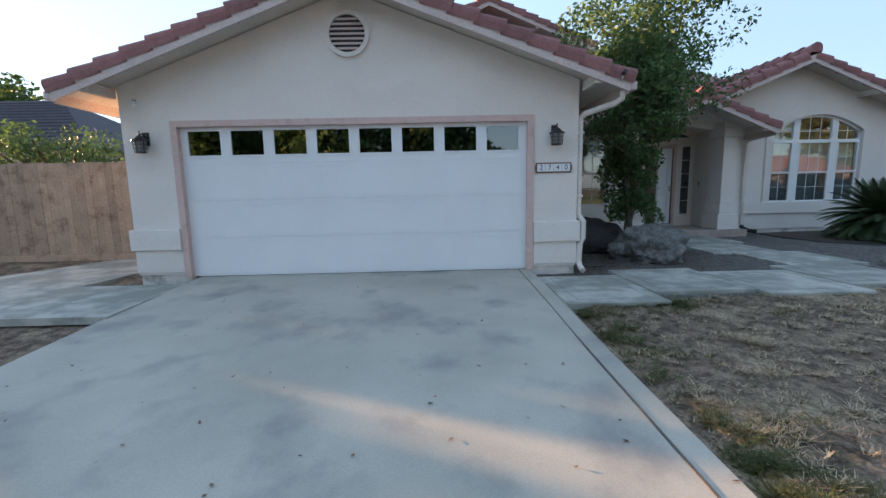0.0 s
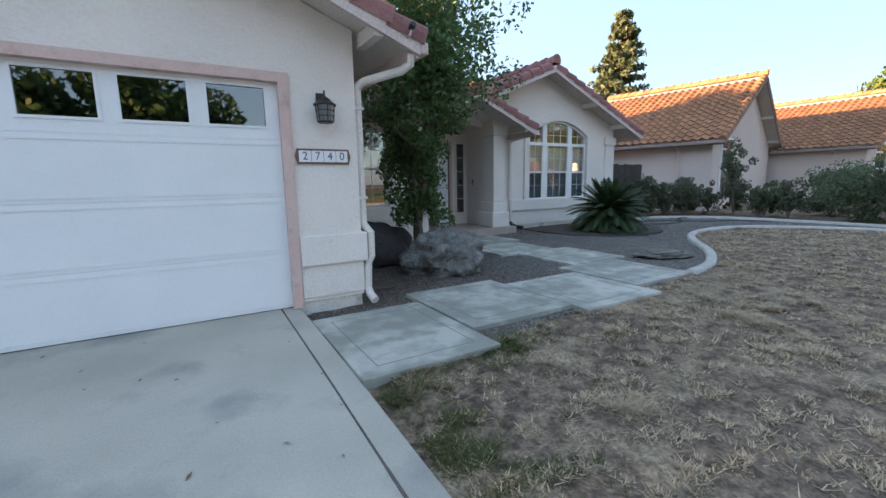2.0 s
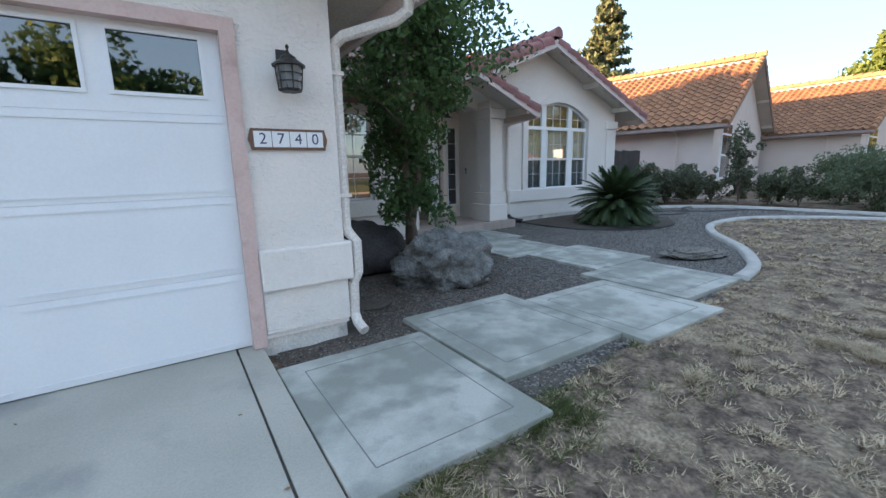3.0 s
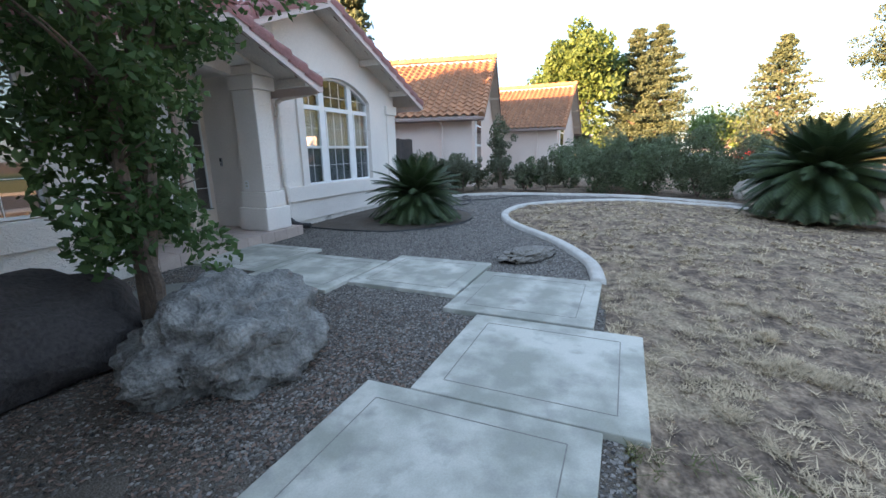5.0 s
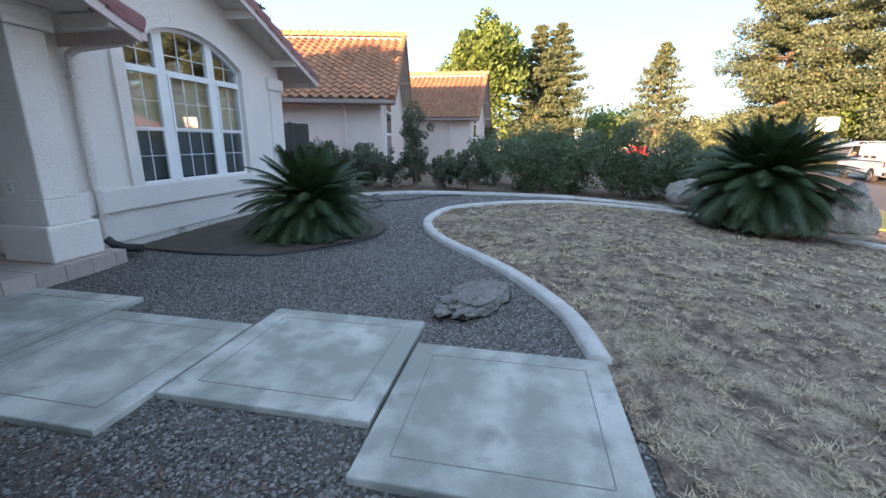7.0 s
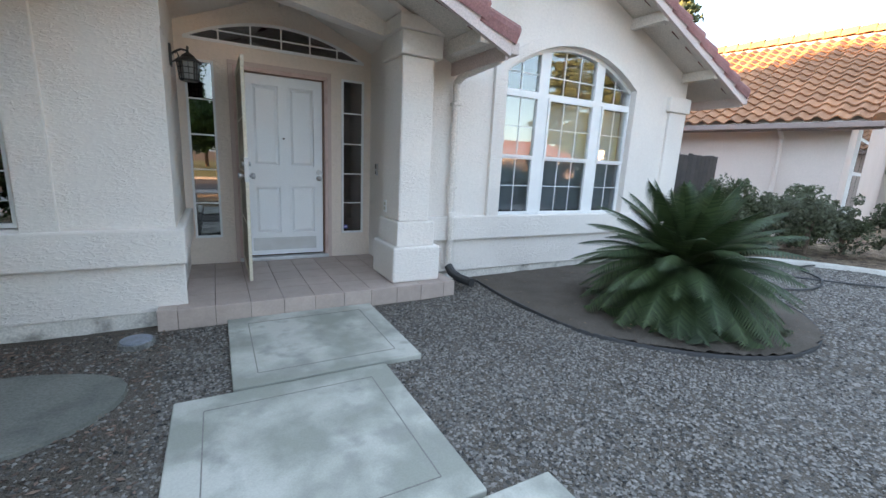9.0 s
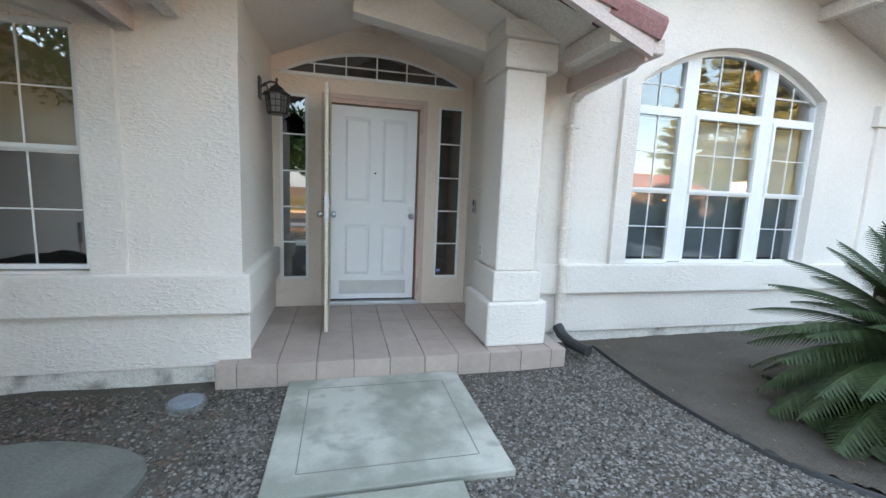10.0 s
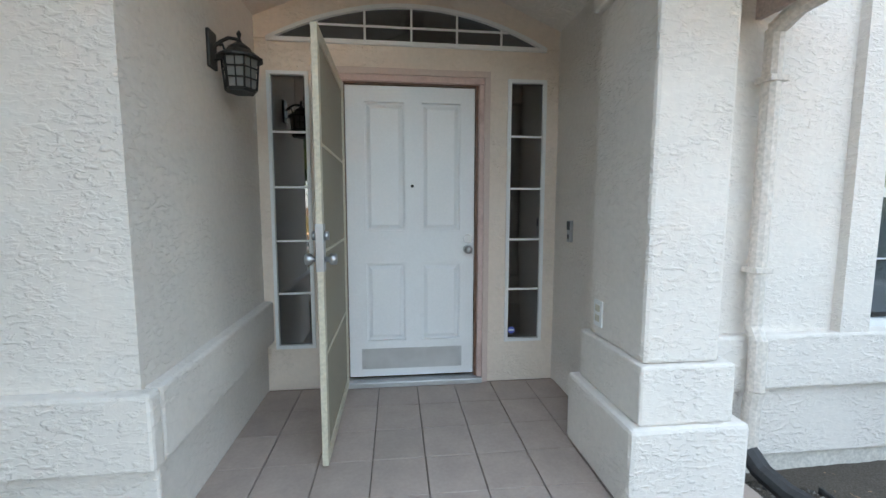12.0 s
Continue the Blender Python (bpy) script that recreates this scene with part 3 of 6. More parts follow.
def gable_roof(parent, xc, half, y0, y1, z_tip, slope, tile, tile_name, soffit_over=0.5, field=0, side=0, fascia=RAKE, fieldsides=(-1,), wall_half=None, lookouts=(0.55, 0.97), half_left=None):
    """A gable roof with its ridge along y. z_tip: underside of the fascia at the eave. field: courses of single tiles for so many columns from the front."""
    zb = lambda dx: z_tip + slope * (half - abs(dx))
    hl = half_left or half
    H = {-1: hl, 1: half}
    ZT = {s: zb(H[s]) for s in H}
    roof = part("roof_deck", prism(prism(BM(), [(xc - hl, zb(hl) + 0.10), (xc, zb(0) + 0.10), (xc, zb(0) + 0.16), (xc - hl, zb(hl) + 0.16)], "y", y0 + 0.03, y1),
                                   [(xc, zb(0) + 0.10), (xc + half, zb(half) + 0.10), (xc + half, zb(half) + 0.16), (xc, zb(0) + 0.16)], "y", y0 + 0.03, y1), SOFFIT, parent, "painted board soffit under the roof")
    for s in (-1, 1):
        part("rake_board", prism(BM(), [(xc, zb(0)), (xc + s * H[s], ZT[s]), (xc + s * H[s], ZT[s] + 0.165), (xc, zb(0) + 0.165)], "y", y0 - 0.01, y0 + 0.03), fascia, roof, "painted rake board")
        # lookout blocks under the overhang
        wh = wall_half or half - 0.5
        for q in lookouts:
            dx = s * wh * q
            if abs(dx) > H[s]:
                continue
            part("lookout", prism(BM(), [(xc + dx - 0.045, zb(dx) - 0.03), (xc + dx + 0.045, zb(dx) - 0.03), (xc + dx + 0.045, zb(dx) + 0.099), (xc + dx - 0.045, zb(dx) + 0.099)], "y", y0 + 0.03, y0 + soffit_over), SOFFIT, roof)
        # eave fascia and gutter
        xe = xc + s * H[s]
        if H[s] < half:
            continue
        part("eave_board", B(min(xe, xe - s * 0.03), max(xe, xe - s * 0.03), y0 + 0.03, y1, z_tip - 0.02, z_tip + 0.155), fascia, roof)
        part("gutter", B(min(xe, xe + s * 0.1), max(xe, xe + s * 0.1), y0 + 0.0, y1, z_tip + 0.02, z_tip + 0.13, 0.015), fascia, roof, "painted metal gutter along the eave")
    th = math.atan(slope)
    LS = {s: H[s] / math.cos(th) for s in H}
    bar = barrel_mesh("rake_tile", material=tile)
    for s in (-1, 1):
        up = (-s * math.cos(th), 0, math.sin(th))
        for k in range(int(LS[s] / 0.36) + 1):
            d = -0.06 + k * 0.36
            if d > LS[s] - 0.2:
                continue
            o = Vector((xc + s * H[s] + up[0] * d, y0 + 0.085, ZT[s] + 0.175 + up[2] * d))
            piece("rake_tile", bar, roof, frame_matrix(o, (0, s, 0), up))
    ridge = barrel_mesh("ridge_tile", r=0.13, material=tile)
    for k in range(int(min(y1 - y0, 7) / 0.36)):
        piece("ridge_tile", ridge, roof, frame_matrix(Vector((xc, y0 - 0.04 + k * 0.36, zb(0) + 0.26)), (1, 0, 0), (0, 1, 0)))
    # field tiles
    stile = s_tile_mesh("roof_tile", material=tile)
    cols = int((y1 - y0 - 0.2) / 0.30)
    vs, fs = [], []
    tv = [v.co.copy() for v in stile.vertices]
    tf = [tuple(p.vertices) for p in stile.polygons]
    for s in (-1, 1):
        up = Vector((-s * math.cos(th), 0, math.sin(th)))
        across = (0, -1, 0) if s < 0 else (0, 1, 0)
        for c in range(cols):
            for r in range(int(LS[s] / 0.36)):
                yy = y0 + 0.2 + c * 0.30 + (0.30 if s < 0 else 0)
                o = Vector((xc + s * H[s], yy, ZT[s] + 0.18)) + up * (r * 0.36 - 0.05)
                m = frame_matrix(o, across, up)
                if s in fieldsides and c < field:
                    piece("roof_tile", stile, roof, m)
                else:
                    b = len(vs)
                    vs += [tuple(m @ v) for v in tv]
                    fs += [tuple(b + i for i in f) for f in tf]
    part("field_tiles", (vs, fs), tile, roof, kind="stuff")
    return roof


def arch_pts(xc, hw, z_side, rise, n=16):
    return [(xc + hw * (2 * i / n - 1), z_side + rise * (1 - (2 * i / n - 1) ** 2)) for i in range(n + 1)]


def wall_bands(parent, x0, x1, y, z0, bottom=0.3, name="base_band", left=0, right=0):
    """The projecting stucco band and the plinth under it, on a wall that faces -y."""
    part(name, B(x0 - left * 0.06, x1 + right * 0.06, y - 0.06, y + 0.01, 0.69, 0.975, 0.014), STUCCO, parent)
    part("plinth", B(x0 - left * 0.045, x1 + right * 0.045, y - 0.012, y + 0.01, bottom, 0.69, 0.01), STUCCO, parent)


house = thing("house", "single-storey cream stucco house with red clay tile roofs", "house", (0, 8, 0.2))
# garage front with its door opening; the block stands GX aside
GX = -0.055
before = set(house.children)
GY = 6.03
part("garage_wall", B(-4.35, -3.60, GY, GY + 0.18, 0.30, 2.40), STUCCO, house)
part("garage_wall", B(1.335, 2.045, GY, GY + 0.18, 0.30, 2.40), STUCCO, house)
part("gable_wall", prism(BM(), [(-4.35, 2.40), (2.045, 2.40), (2.045, 2.94), (-1.15, 4.13), (-4.35, 2.94)], "y", GY, GY + 0.18), STUCCO, house)
part("side_wall", B(1.9, 2.045, GY + 0.18, 10.0, 0.30, 2.90), STUCCO, house)
part("side_wall", B(-4.35, -4.2, GY + 0.18, 18.0, 0.30, 2.90), STUCCO, house)
for a, c in ((-4.33, -3.6), (1.335, 2.03)):
    part("footing", B(a, c, GY + 0.02, GY + 0.17, 0.05, 0.30), FOOTING, house, "footing with peeling pale paint")
for x0, x1, l, r in ((-4.35, -3.68, 1, 0), (1.415, 2.045, 0, 1)):
    part("base_band", B(x0 - l * 0.05, x1 + r * 0.05, GY - 0.05, GY + 0.3, 0.66, 0.965, 0.015), STUCCO, house)
    part("plinth", B(x0 - l * 0.012, x1 + r * 0.012, GY - 0.012, GY + 0.28, 0.33, 0.66, 0.01), STUCCO, house)
gd = part("garage_door", B(-3.60, 1.335, GY + 0.10, GY + 0.115, 0.25, 2.40), WHITE, house, "white sectional garage door with a row of windows")
for k, (za, zc) in enumerate(((0.255, 0.8035), (0.8045, 1.3485), (1.3495, 1.877))):
    p = part("door_section", B(-3.60, 1.335, GY + 0.065, GY + 0.10, za, zc, 0.003), WHITE, gd)
    for q in range(4):
        a = -3.52 + q * 1.225
        bm = BM()
        for zz in (za + 0.035, zc - 0.05):
            box(bm, a, a + 1.13, GY + 0.059, GY + 0.064, zz, zz + 0.012)
        part("pressed_rib", bm, WHITE, gd)
# top section with eight panes
bm = BM()
xs8 = [-3.49 + 0.605 * k for k in range(8)]
edges = [-3.60] + [v for x in xs8 for v in (x, x + 0.46)] + [1.335]
box(bm, -3.60, 1.335, GY + 0.065, GY + 0.10, 1.878, 1.995)
box(bm, -3.60, 1.335, GY + 0.065, GY + 0.10, 2.335, 2.40)
for a, c in zip(edges[0::2], edges[1::2]):
    box(bm, a, c, GY + 0.065, GY + 0.10, 1.995, 2.335)
part("door_section", bm, WHITE, gd)
for x in xs8:
    bm = BM()
    for a in ((x - 0.02, x + 0.48, 1.975, 1.997), (x - 0.02, x + 0.48, 2.333, 2.355), (x - 0.02, x + 0.002, 1.997, 2.333), (x + 0.458, x + 0.48, 1.997, 2.333)):
        box(bm, a[0], a[1], GY + 0.055, GY + 0.066, a[2], a[3])
    part("pane_frame", bm, WHITE, gd)
    part("pane", B(x + 0.001, x + 0.459, GY + 0.078, GY + 0.082, 1.996, 2.334), DARKGLASS, gd)
part("bottom_seal", B(-3.60, 1.335, GY + 0.13, GY + 0.10, 0.235, 0.254), RUBBER, gd, "black rubber door seal")
# backing sheet whose dark colour gives the garage its indoor shade
part("garage_interior", B(-4.15, 1.88, GY + 1.2, GY + 1.3, 0.25, 2.9), ROOM, house, "wall inside the garage, near-black for the unlit interior")
part("garage_floor", B(-4.2, 1.9, GY + 0.18, GY + 1.2, 0.1, 0.24), CONC, house)
bm = BM()
for a in ((-3.675, -3.60, 0.25, 2.40), (1.335, 1.41, 0.25, 2.40), (-3.675, 1.41, 2.40, 2.47)):
    box(bm, a[0], a[1], GY - 0.02, GY + 0.005, a[2], a[3])
box(bm, -3.60, -3.585, GY - 0.02, GY + 0.064, 0.25, 2.385)
box(bm, 1.32, 1.335, GY - 0.02, GY + 0.064, 0.25, 2.385)
box(bm, -3.60, 1.335, GY - 0.02, GY + 0.064, 2.385, 2.40)
part("garage_door_trim", bm, PINK, house, "faded pink wooden garage door trim")
gable_roof(house, -1.15, 3.70, 5.57, 13.5, 2.66, 0.375, TILE, "tile", wall_half=3.2, lookouts=(1.03,))
# round louvred vent
bm = BM()
ring = 28
va = []
for r_, yv in ((0.305, GY - 0.001), (0.305, GY - 0.04), (0.245, GY - 0.04), (0.245, GY - 0.001)):
    va.append([bm.verts.new((-1.155 + r_ * math.cos(2 * math.pi * k / ring), yv, 3.575 + r_ * math.sin(2 * math.pi * k / ring))) for k in range(ring)])
for a, c in zip(va, va[1:]):
    for k in range(ring):
        bm.faces.new([a[k], a[(k + 1) % ring], c[(k + 1) % ring], c[k]])
vent = thing("gable_vent", "round louvred vent on the garage gable", "vent", (-1.155, GY, 3.27))
part("vent_ring", bm, STUCCO, vent)
# black disc on the solid wall gives the shade between the slats
bm = BM()
vv = [bm.verts.new((-1.155 + 0.244 * math.cos(2 * math.pi * k / ring), GY - 0.003, 3.575 + 0.244 * math.sin(2 * math.pi * k / ring))) for k in range(ring)]
bm.faces.new(vv)
part("backing", bm, BLACKPL, vent, "black disc standing in for the shaded opening behind the slats")
for k in range(7):
    z = 3.575 - 0.19 + k * 0.063
    w = math.sqrt(max(0.002, 0.24 ** 2 - (z - 3.575) ** 2))
    part("slat", prism(BM(), [(GY - 0.03, z - 0.012), (GY - 0.024, z - 0.018), (GY - 0.006, z + 0.012), (GY - 0.012, z + 0.018)], "x", -1.155 - w, -1.155 + w), RAKE, vent)

for ob in [o for o in house.children if o not in before] + [vent]:
    ob.location.x += GX

# left room front, porch, window room
FY = 10.0
W0, W1 = 2.265, 4.035


def front_wall_with_arch(x0, x1, y, z0, top_pts, ox0, ox1, oz0, oz_side, rise, name="front_wall", thick=0.16):
    """A wall that faces -y with an opening closed by a flat arch."""
    xm = (ox0 + ox1) / 2
    arch = arch_pts(xm, (ox1 - ox0) / 2, oz_side, rise)
    part(name, B(x0, ox0, y, y + thick, z0, oz_side), STUCCO, house)
    part(name, B(ox1, x1, y, y + thick, z0, oz_side), STUCCO, house)
    part(name, B(ox0, ox1, y, y + thick, z0, oz0), STUCCO, house)
    bm = BM()
    tz = lambda x: float(np.interp(x, [p[0] for p in top_pts], [p[1] for p in top_pts]))
    cols = sorted({x0, ox0, ox1, x1, *[p[0] for p in arch], *[p[0] for p in top_pts if x0 <= p[0] <= x1]})
    az = lambda x: float(np.interp(x, [p[0] for p in arch], [p[1] for p in arch])) if ox0 <= x <= ox1 else oz_side
    lo = [[bm.verts.new((x, yy, az(x))) for x in cols] for yy in (y, y + thick)]
    hi = [[bm.verts.new((x, yy, tz(x))) for x in cols] for yy in (y, y + thick)]
    for i in range(len(cols) - 1):
        bm.faces.new([lo[0][i], lo[0][i + 1], hi[0][i + 1], hi[0][i]])
        bm.faces.new([lo[1][i], hi[1][i], hi[1][i + 1], lo[1][i + 1]])
        bm.faces.new([lo[0][i], lo[1][i], lo[1][i + 1], lo[0][i + 1]])
        bm.faces.new([hi[0][i], hi[0][i + 1], hi[1][i + 1], hi[1][i]])
    part(name, bm, STUCCO, house)


def arch_trim(xm, hw, y, z0, z_side, rise, w, proud, material, name="window_surround", label="", closed=False, parent=None):
    """A raised band round an arched opening."""
    inner = [(xm - hw, z0)] + arch_pts(xm, hw, z_side, rise) + [(xm + hw, z0)]
    outer = [(xm - hw - w, z0)] + arch_pts(xm, hw + w, z_side, rise + w * 0.9) + [(xm + hw + w, z0)]
    bm = BM()
    rows = [[bm.verts.new((p[0], yy, p[1])) for p in line] for line, yy in ((inner, y + 0.001), (inner, y - proud), (outer, y - proud), (outer, y + 0.001))]
    for a, c in zip(rows, rows[1:]):
        for i in range(len(inner) - 1):
            bm.faces.new([a[i], a[i + 1], c[i + 1], c[i]])
    return part(name, bm, material, parent or house, label)


front_wall_with_arch(2.045, 4.95, FY, 0.30, [(2.0, 2.9), (5.0, 2.9)], W0, W1, 0.99, 2.50, 0.16)
arch_trim((W0 + W1) / 2, (W1 - W0) / 2 + 0.02, FY, 0.975, 2.50, 0.16, 0.20, 0.045, STUCCO)
wall_bands(house, 2.045, 4.95, FY, 0.3, right=1)
part("footing", B(2.05, 4.93, FY + 0.0, FY + 0.15, 0.1, 0.30), FOOTING, house, "footing with peeling pale paint")
NX0, NX1, DY = 4.95, 7.0, 11.39
part("porch_side_wall", B(NX0 - 0.15, NX0, FY + 0.16, DY, 0.30, 2.86), STUCCO, house)
part("porch_side_wall", B(NX0 - 0.14, NX0 + 0.006, FY + 0.003, FY + 0.32, 2.45, 3.05), STUCCO, house)
part("base_band", B(NX0 - 0.01, NX0 + 0.06, FY + 0.012, DY, 0.69, 0.975, 0.014), STUCCO, house)
part("plinth", B(NX0 - 0.01, NX0 + 0.012, FY + 0.012, DY, 0.30, 0.69, 0.01), STUCCO, house)
part("porch_side_wall", B(NX1, NX1 + 0.15, 10.5, DY, 0.30, 2.84), STUCCO, house)
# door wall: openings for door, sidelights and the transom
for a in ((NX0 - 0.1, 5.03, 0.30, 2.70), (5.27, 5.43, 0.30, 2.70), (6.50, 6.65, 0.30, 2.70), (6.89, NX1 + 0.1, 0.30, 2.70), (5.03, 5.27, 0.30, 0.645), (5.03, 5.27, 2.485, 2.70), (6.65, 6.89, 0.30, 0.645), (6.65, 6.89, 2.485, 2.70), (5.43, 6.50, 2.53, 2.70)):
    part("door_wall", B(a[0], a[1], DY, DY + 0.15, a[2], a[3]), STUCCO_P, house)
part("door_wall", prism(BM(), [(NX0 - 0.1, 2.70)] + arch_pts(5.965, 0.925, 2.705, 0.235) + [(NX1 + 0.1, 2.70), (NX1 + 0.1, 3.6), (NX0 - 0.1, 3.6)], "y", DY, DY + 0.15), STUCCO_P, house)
# column
part("column_base", B(6.785, 7.315, 9.97, 10.6, 0.345, 0.72, 0.02), STUCCO, house)
part("column_base", B(6.83, 7.25, 9.995, 10.55, 0.72, 0.975, 0.012), STUCCO, house)
part("column", B(6.85, 7.19, 10.02, 10.5, 0.975, 2.56, 0.018), STUCCO, house)
part("column_capital", B(6.825, 7.26, 9.985, 10.53, 2.56, 2.77, 0.015), STUCCO, house)
part("column_capital", B(6.79, 7.30, 9.95, 10.56, 2.77, 2.90, 0.015), STUCCO, house)
# window room
WY = 10.38
part("gable_cheek", prism(BM(), [(5.7, 2.95), (7.0, 2.75), (7.0, 3.56), (5.7, 3.02)], "y", WY, WY + 0.16), STUCCO, house)
front_wall_with_arch(7.0, 11.745, WY, 0.30, [(5.0, 2.66 + 0.05), (8.70, 4.28), (12.4, 2.75)], 8.30, 10.54, 0.97, 2.70, 0.39)
arch_trim(9.42, 1.12, WY, 0.975, 2.70, 0.39, 0.17, 0.05, STUCCO)
wall_bands(house, 7.19, 11.745, WY, 0.3, right=1)
part("footing", B(7.2, 11.72, WY + 0.01, WY + 0.15, 0.1, 0.30), FOOTING, house, "footing with peeling pale paint")
part("side_wall", B(11.6, 11.745, WY + 0.16, 20, 0.30, 2.95), STUCCO, house)
part("corner_capital", B(11.30, 11.80, WY - 0.07, WY + 0.3, 2.50, 2.72, 0.015), STUCCO, house)
part("corner_pilaster", B(11.36, 11.765, WY - 0.035, WY + 0.25, 0.975, 2.50, 0.01), STUCCO, house)
gable_roof(house, 8.70, 3.68, 9.86, 20.0, 2.66, 0.413, TILE, "tile", wall_half=3.0, soffit_over=0.55, half_left=2.75)
gable_roof(house, 5.965, 1.63, 9.36, 12.5, 2.53, 0.42, TILE, "tile", wall_half=1.1, soffit_over=0.6, lookouts=(1.25,))
part("porch_ceiling", prism(prism(BM(), [(4.80, 2.775), (5.965, 3.264), (5.965, 3.31), (4.80, 2.82)], "y", 9.99, 11.39), [(5.965, 3.264), (7.15, 2.767), (7.15, 2.81), (5.965, 3.31)], "y", 9.99, 11.39), STUCCO, house)
# main roof behind, and the upper gable
part("main_roof", prism(BM(), [(9.45, 2.66), (9.45, 2.82), (14.6, 4.85), (19.8, 2.82), (19.8, 2.66)], "x", -4.9, 4.4), TILE, house, "red tiled main roof")
part("main_roof", prism(BM(), [(13.0, 2.9), (13.0, 4.25), (16.5, 5.75), (22.0, 3.6), (22.0, 2.66)], "x", 4.4, 10.0), TILE, house, "red tiled main roof")
part("upper_wall", B(-0.9, 3.9, 12.4, 16, 3.2, 5.5), STUCCO, house)
gable_roof(house, 1.5, 2.9, 11.9, 16.4, 5.1, 0.42, TILE, "tile", wall_half=2.4)
part("upper_vent", prism(BM(), [(-0.5, 5.2), (3.5, 5.2), (1.5, 6.1)], "y", 12.3, 12.41), BLACKPL, house, "dark louvred upper gable vent")
part("back_wall", B(-4.35, 11.745, 19.2, 19.35, 0.2, 2.7), STUCCO, house)

# porch floor
porch = thing("porch", "raised tiled porch step at the front door", "porch", (6.1, 10.6, 0.2), kind="structure")
part("porch_base", B(4.79, 7.45, 9.866, 11.5, 0.12, 0.335), GROUT, porch)
tile_mesh = {}


def tile_piece(name, x0, x1, y0, y1, z0, z1, parent):
    key = (round(x1 - x0, 3), round(y1 - y0, 3), round(z1 - z0, 3))
    if key not in tile_mesh:
        bm = box(BM(), 0, x1 - x0, 0, y1 - y0, 0, z1 - z0, 0.004)
        bmesh.ops.recalc_face_normals(bm, faces=bm.faces)
        me = bpy.data.meshes.new(name)
        bm.to_mesh(me)
        bm.free()
        me.materials.append(TILEFLOOR)
        tile_mesh[key] = me
    return piece(name, tile_mesh[key], parent, Matrix.Translation((x0, y0, z0)))


cuts = [4.785] + [5.7230 + 0.2665 * k for k in range(-3, 7)] + [7.455]
rows_y = (9.865, 10.205, 10.485, 10.77, 11.06, 11.36)
for x0, x1 in zip(cuts, cuts[1:]):
    for y0, y1 in zip(rows_y, rows_y[1:]):
        if y0 < 9.9 or x1 > NX0 + 0.05:
            tile_piece("tile", x0 + 0.0025, x1 - 0.0025, y0 + 0.001, y1 - 0.001, 0.33, 0.345, porch)
    tile_piece("edge_tile", x0 + 0.002, x1 - 0.002, 9.858, 9.864, 0.165, 0.343, porch)
part("threshold", B(5.45, 6.46, 11.33, 11.43, 0.345, 0.385, 0.006), STEEL, house, "metal door threshold")


# ---- windows ----
def light(win, x0, x1, z0, z1, y, nx, nz, glass=GLASS, fw=0.03, frame_y=0.02, grid=0.009):
    """A framed light with thin grilles: glass x0..x1, z0..z1."""
    bm = BM()
    for a in ((x0 - fw, x1 + fw, z0 - fw, z0), (x0 - fw, x1 + fw, z1, z1 + fw), (x0 - fw, x0, z0, z1), (x1, x1 + fw, z0, z1)):
        box(bm, a[0], a[1], y - frame_y, y + 0.03, a[2], a[3])
    f = part("window_frame", bm, VINYL, win)
    part("pane", B(x0, x1, y + 0.008, y + 0.012, z0, z1), glass, f).visible_shadow = False
    for k in range(1, nx):
        x = x0 + (x1 - x0) * k / nx
        part("grille", B(x - grid / 2, x + grid / 2, y - 0.0, y + 0.007, z0, z1), VINYL, f)
    for k in range(1, nz):
        z = z0 + (z1 - z0) * k / nz
        part("grille", B(x0, x1, y + 0.0005, y + 0.0065, z - grid / 2, z + grid / 2), VINYL, f)
    return f


win = thing("window", "arched three-light white vinyl window with blinds behind", "window", (9.42, WY + 0.05, 0.97))
for x0, x1 in ((8.345, 8.83), (9.045, 9.80), (10.01, 10.495)):
    light(win, x0, x1, 1.725, 2.415, WY + 0.045, 3 if x1 - x0 > 0.6 else 2, 2)
    light(win, x0, x1, 1.01, 1.675, WY + 0.06, 3 if x1 - x0 > 0.6 else 2, 2, SCREENGLASS)
bm = BM()
for a in ((8.30, 8.315, 0.97, 2.70), (10.525, 10.54, 0.97, 2.70), (8.86, 9.015, 0.99, 2.45), (9.83, 9.98, 0.99, 2.45), (8.315, 10.525, 0.97, 0.98), (8.315, 10.525, 2.445, 2.50)):
    box(bm, a[0], a[1], WY + 0.045, WY + 0.12, a[2], a[3])
part("window_frame", bm, VINYL, win)
az = lambda x: 2.70 + 0.39 * (1 - ((x - 9.42) / 1.12) ** 2)
bm = BM()
n = 20
xsA = [8.30 + 2.24 * i / n for i in range(n + 1)]
for i in range(n):
    a, c = xsA[i], xsA[i + 1]
    prism(bm, [(a, az(a) - 0.05), (c, az(c) - 0.05), (c, az(c) - 0.001), (a, az(a) - 0.001)], "y", WY + 0.045, WY + 0.12)
for a, c in ((8.86, 9.015), (9.83, 9.98)):
    box(bm, a, c, WY + 0.05, WY + 0.115, 2.50, az((a + c) / 2) - 0.03)
part("arch_frame", bm, VINYL, win)
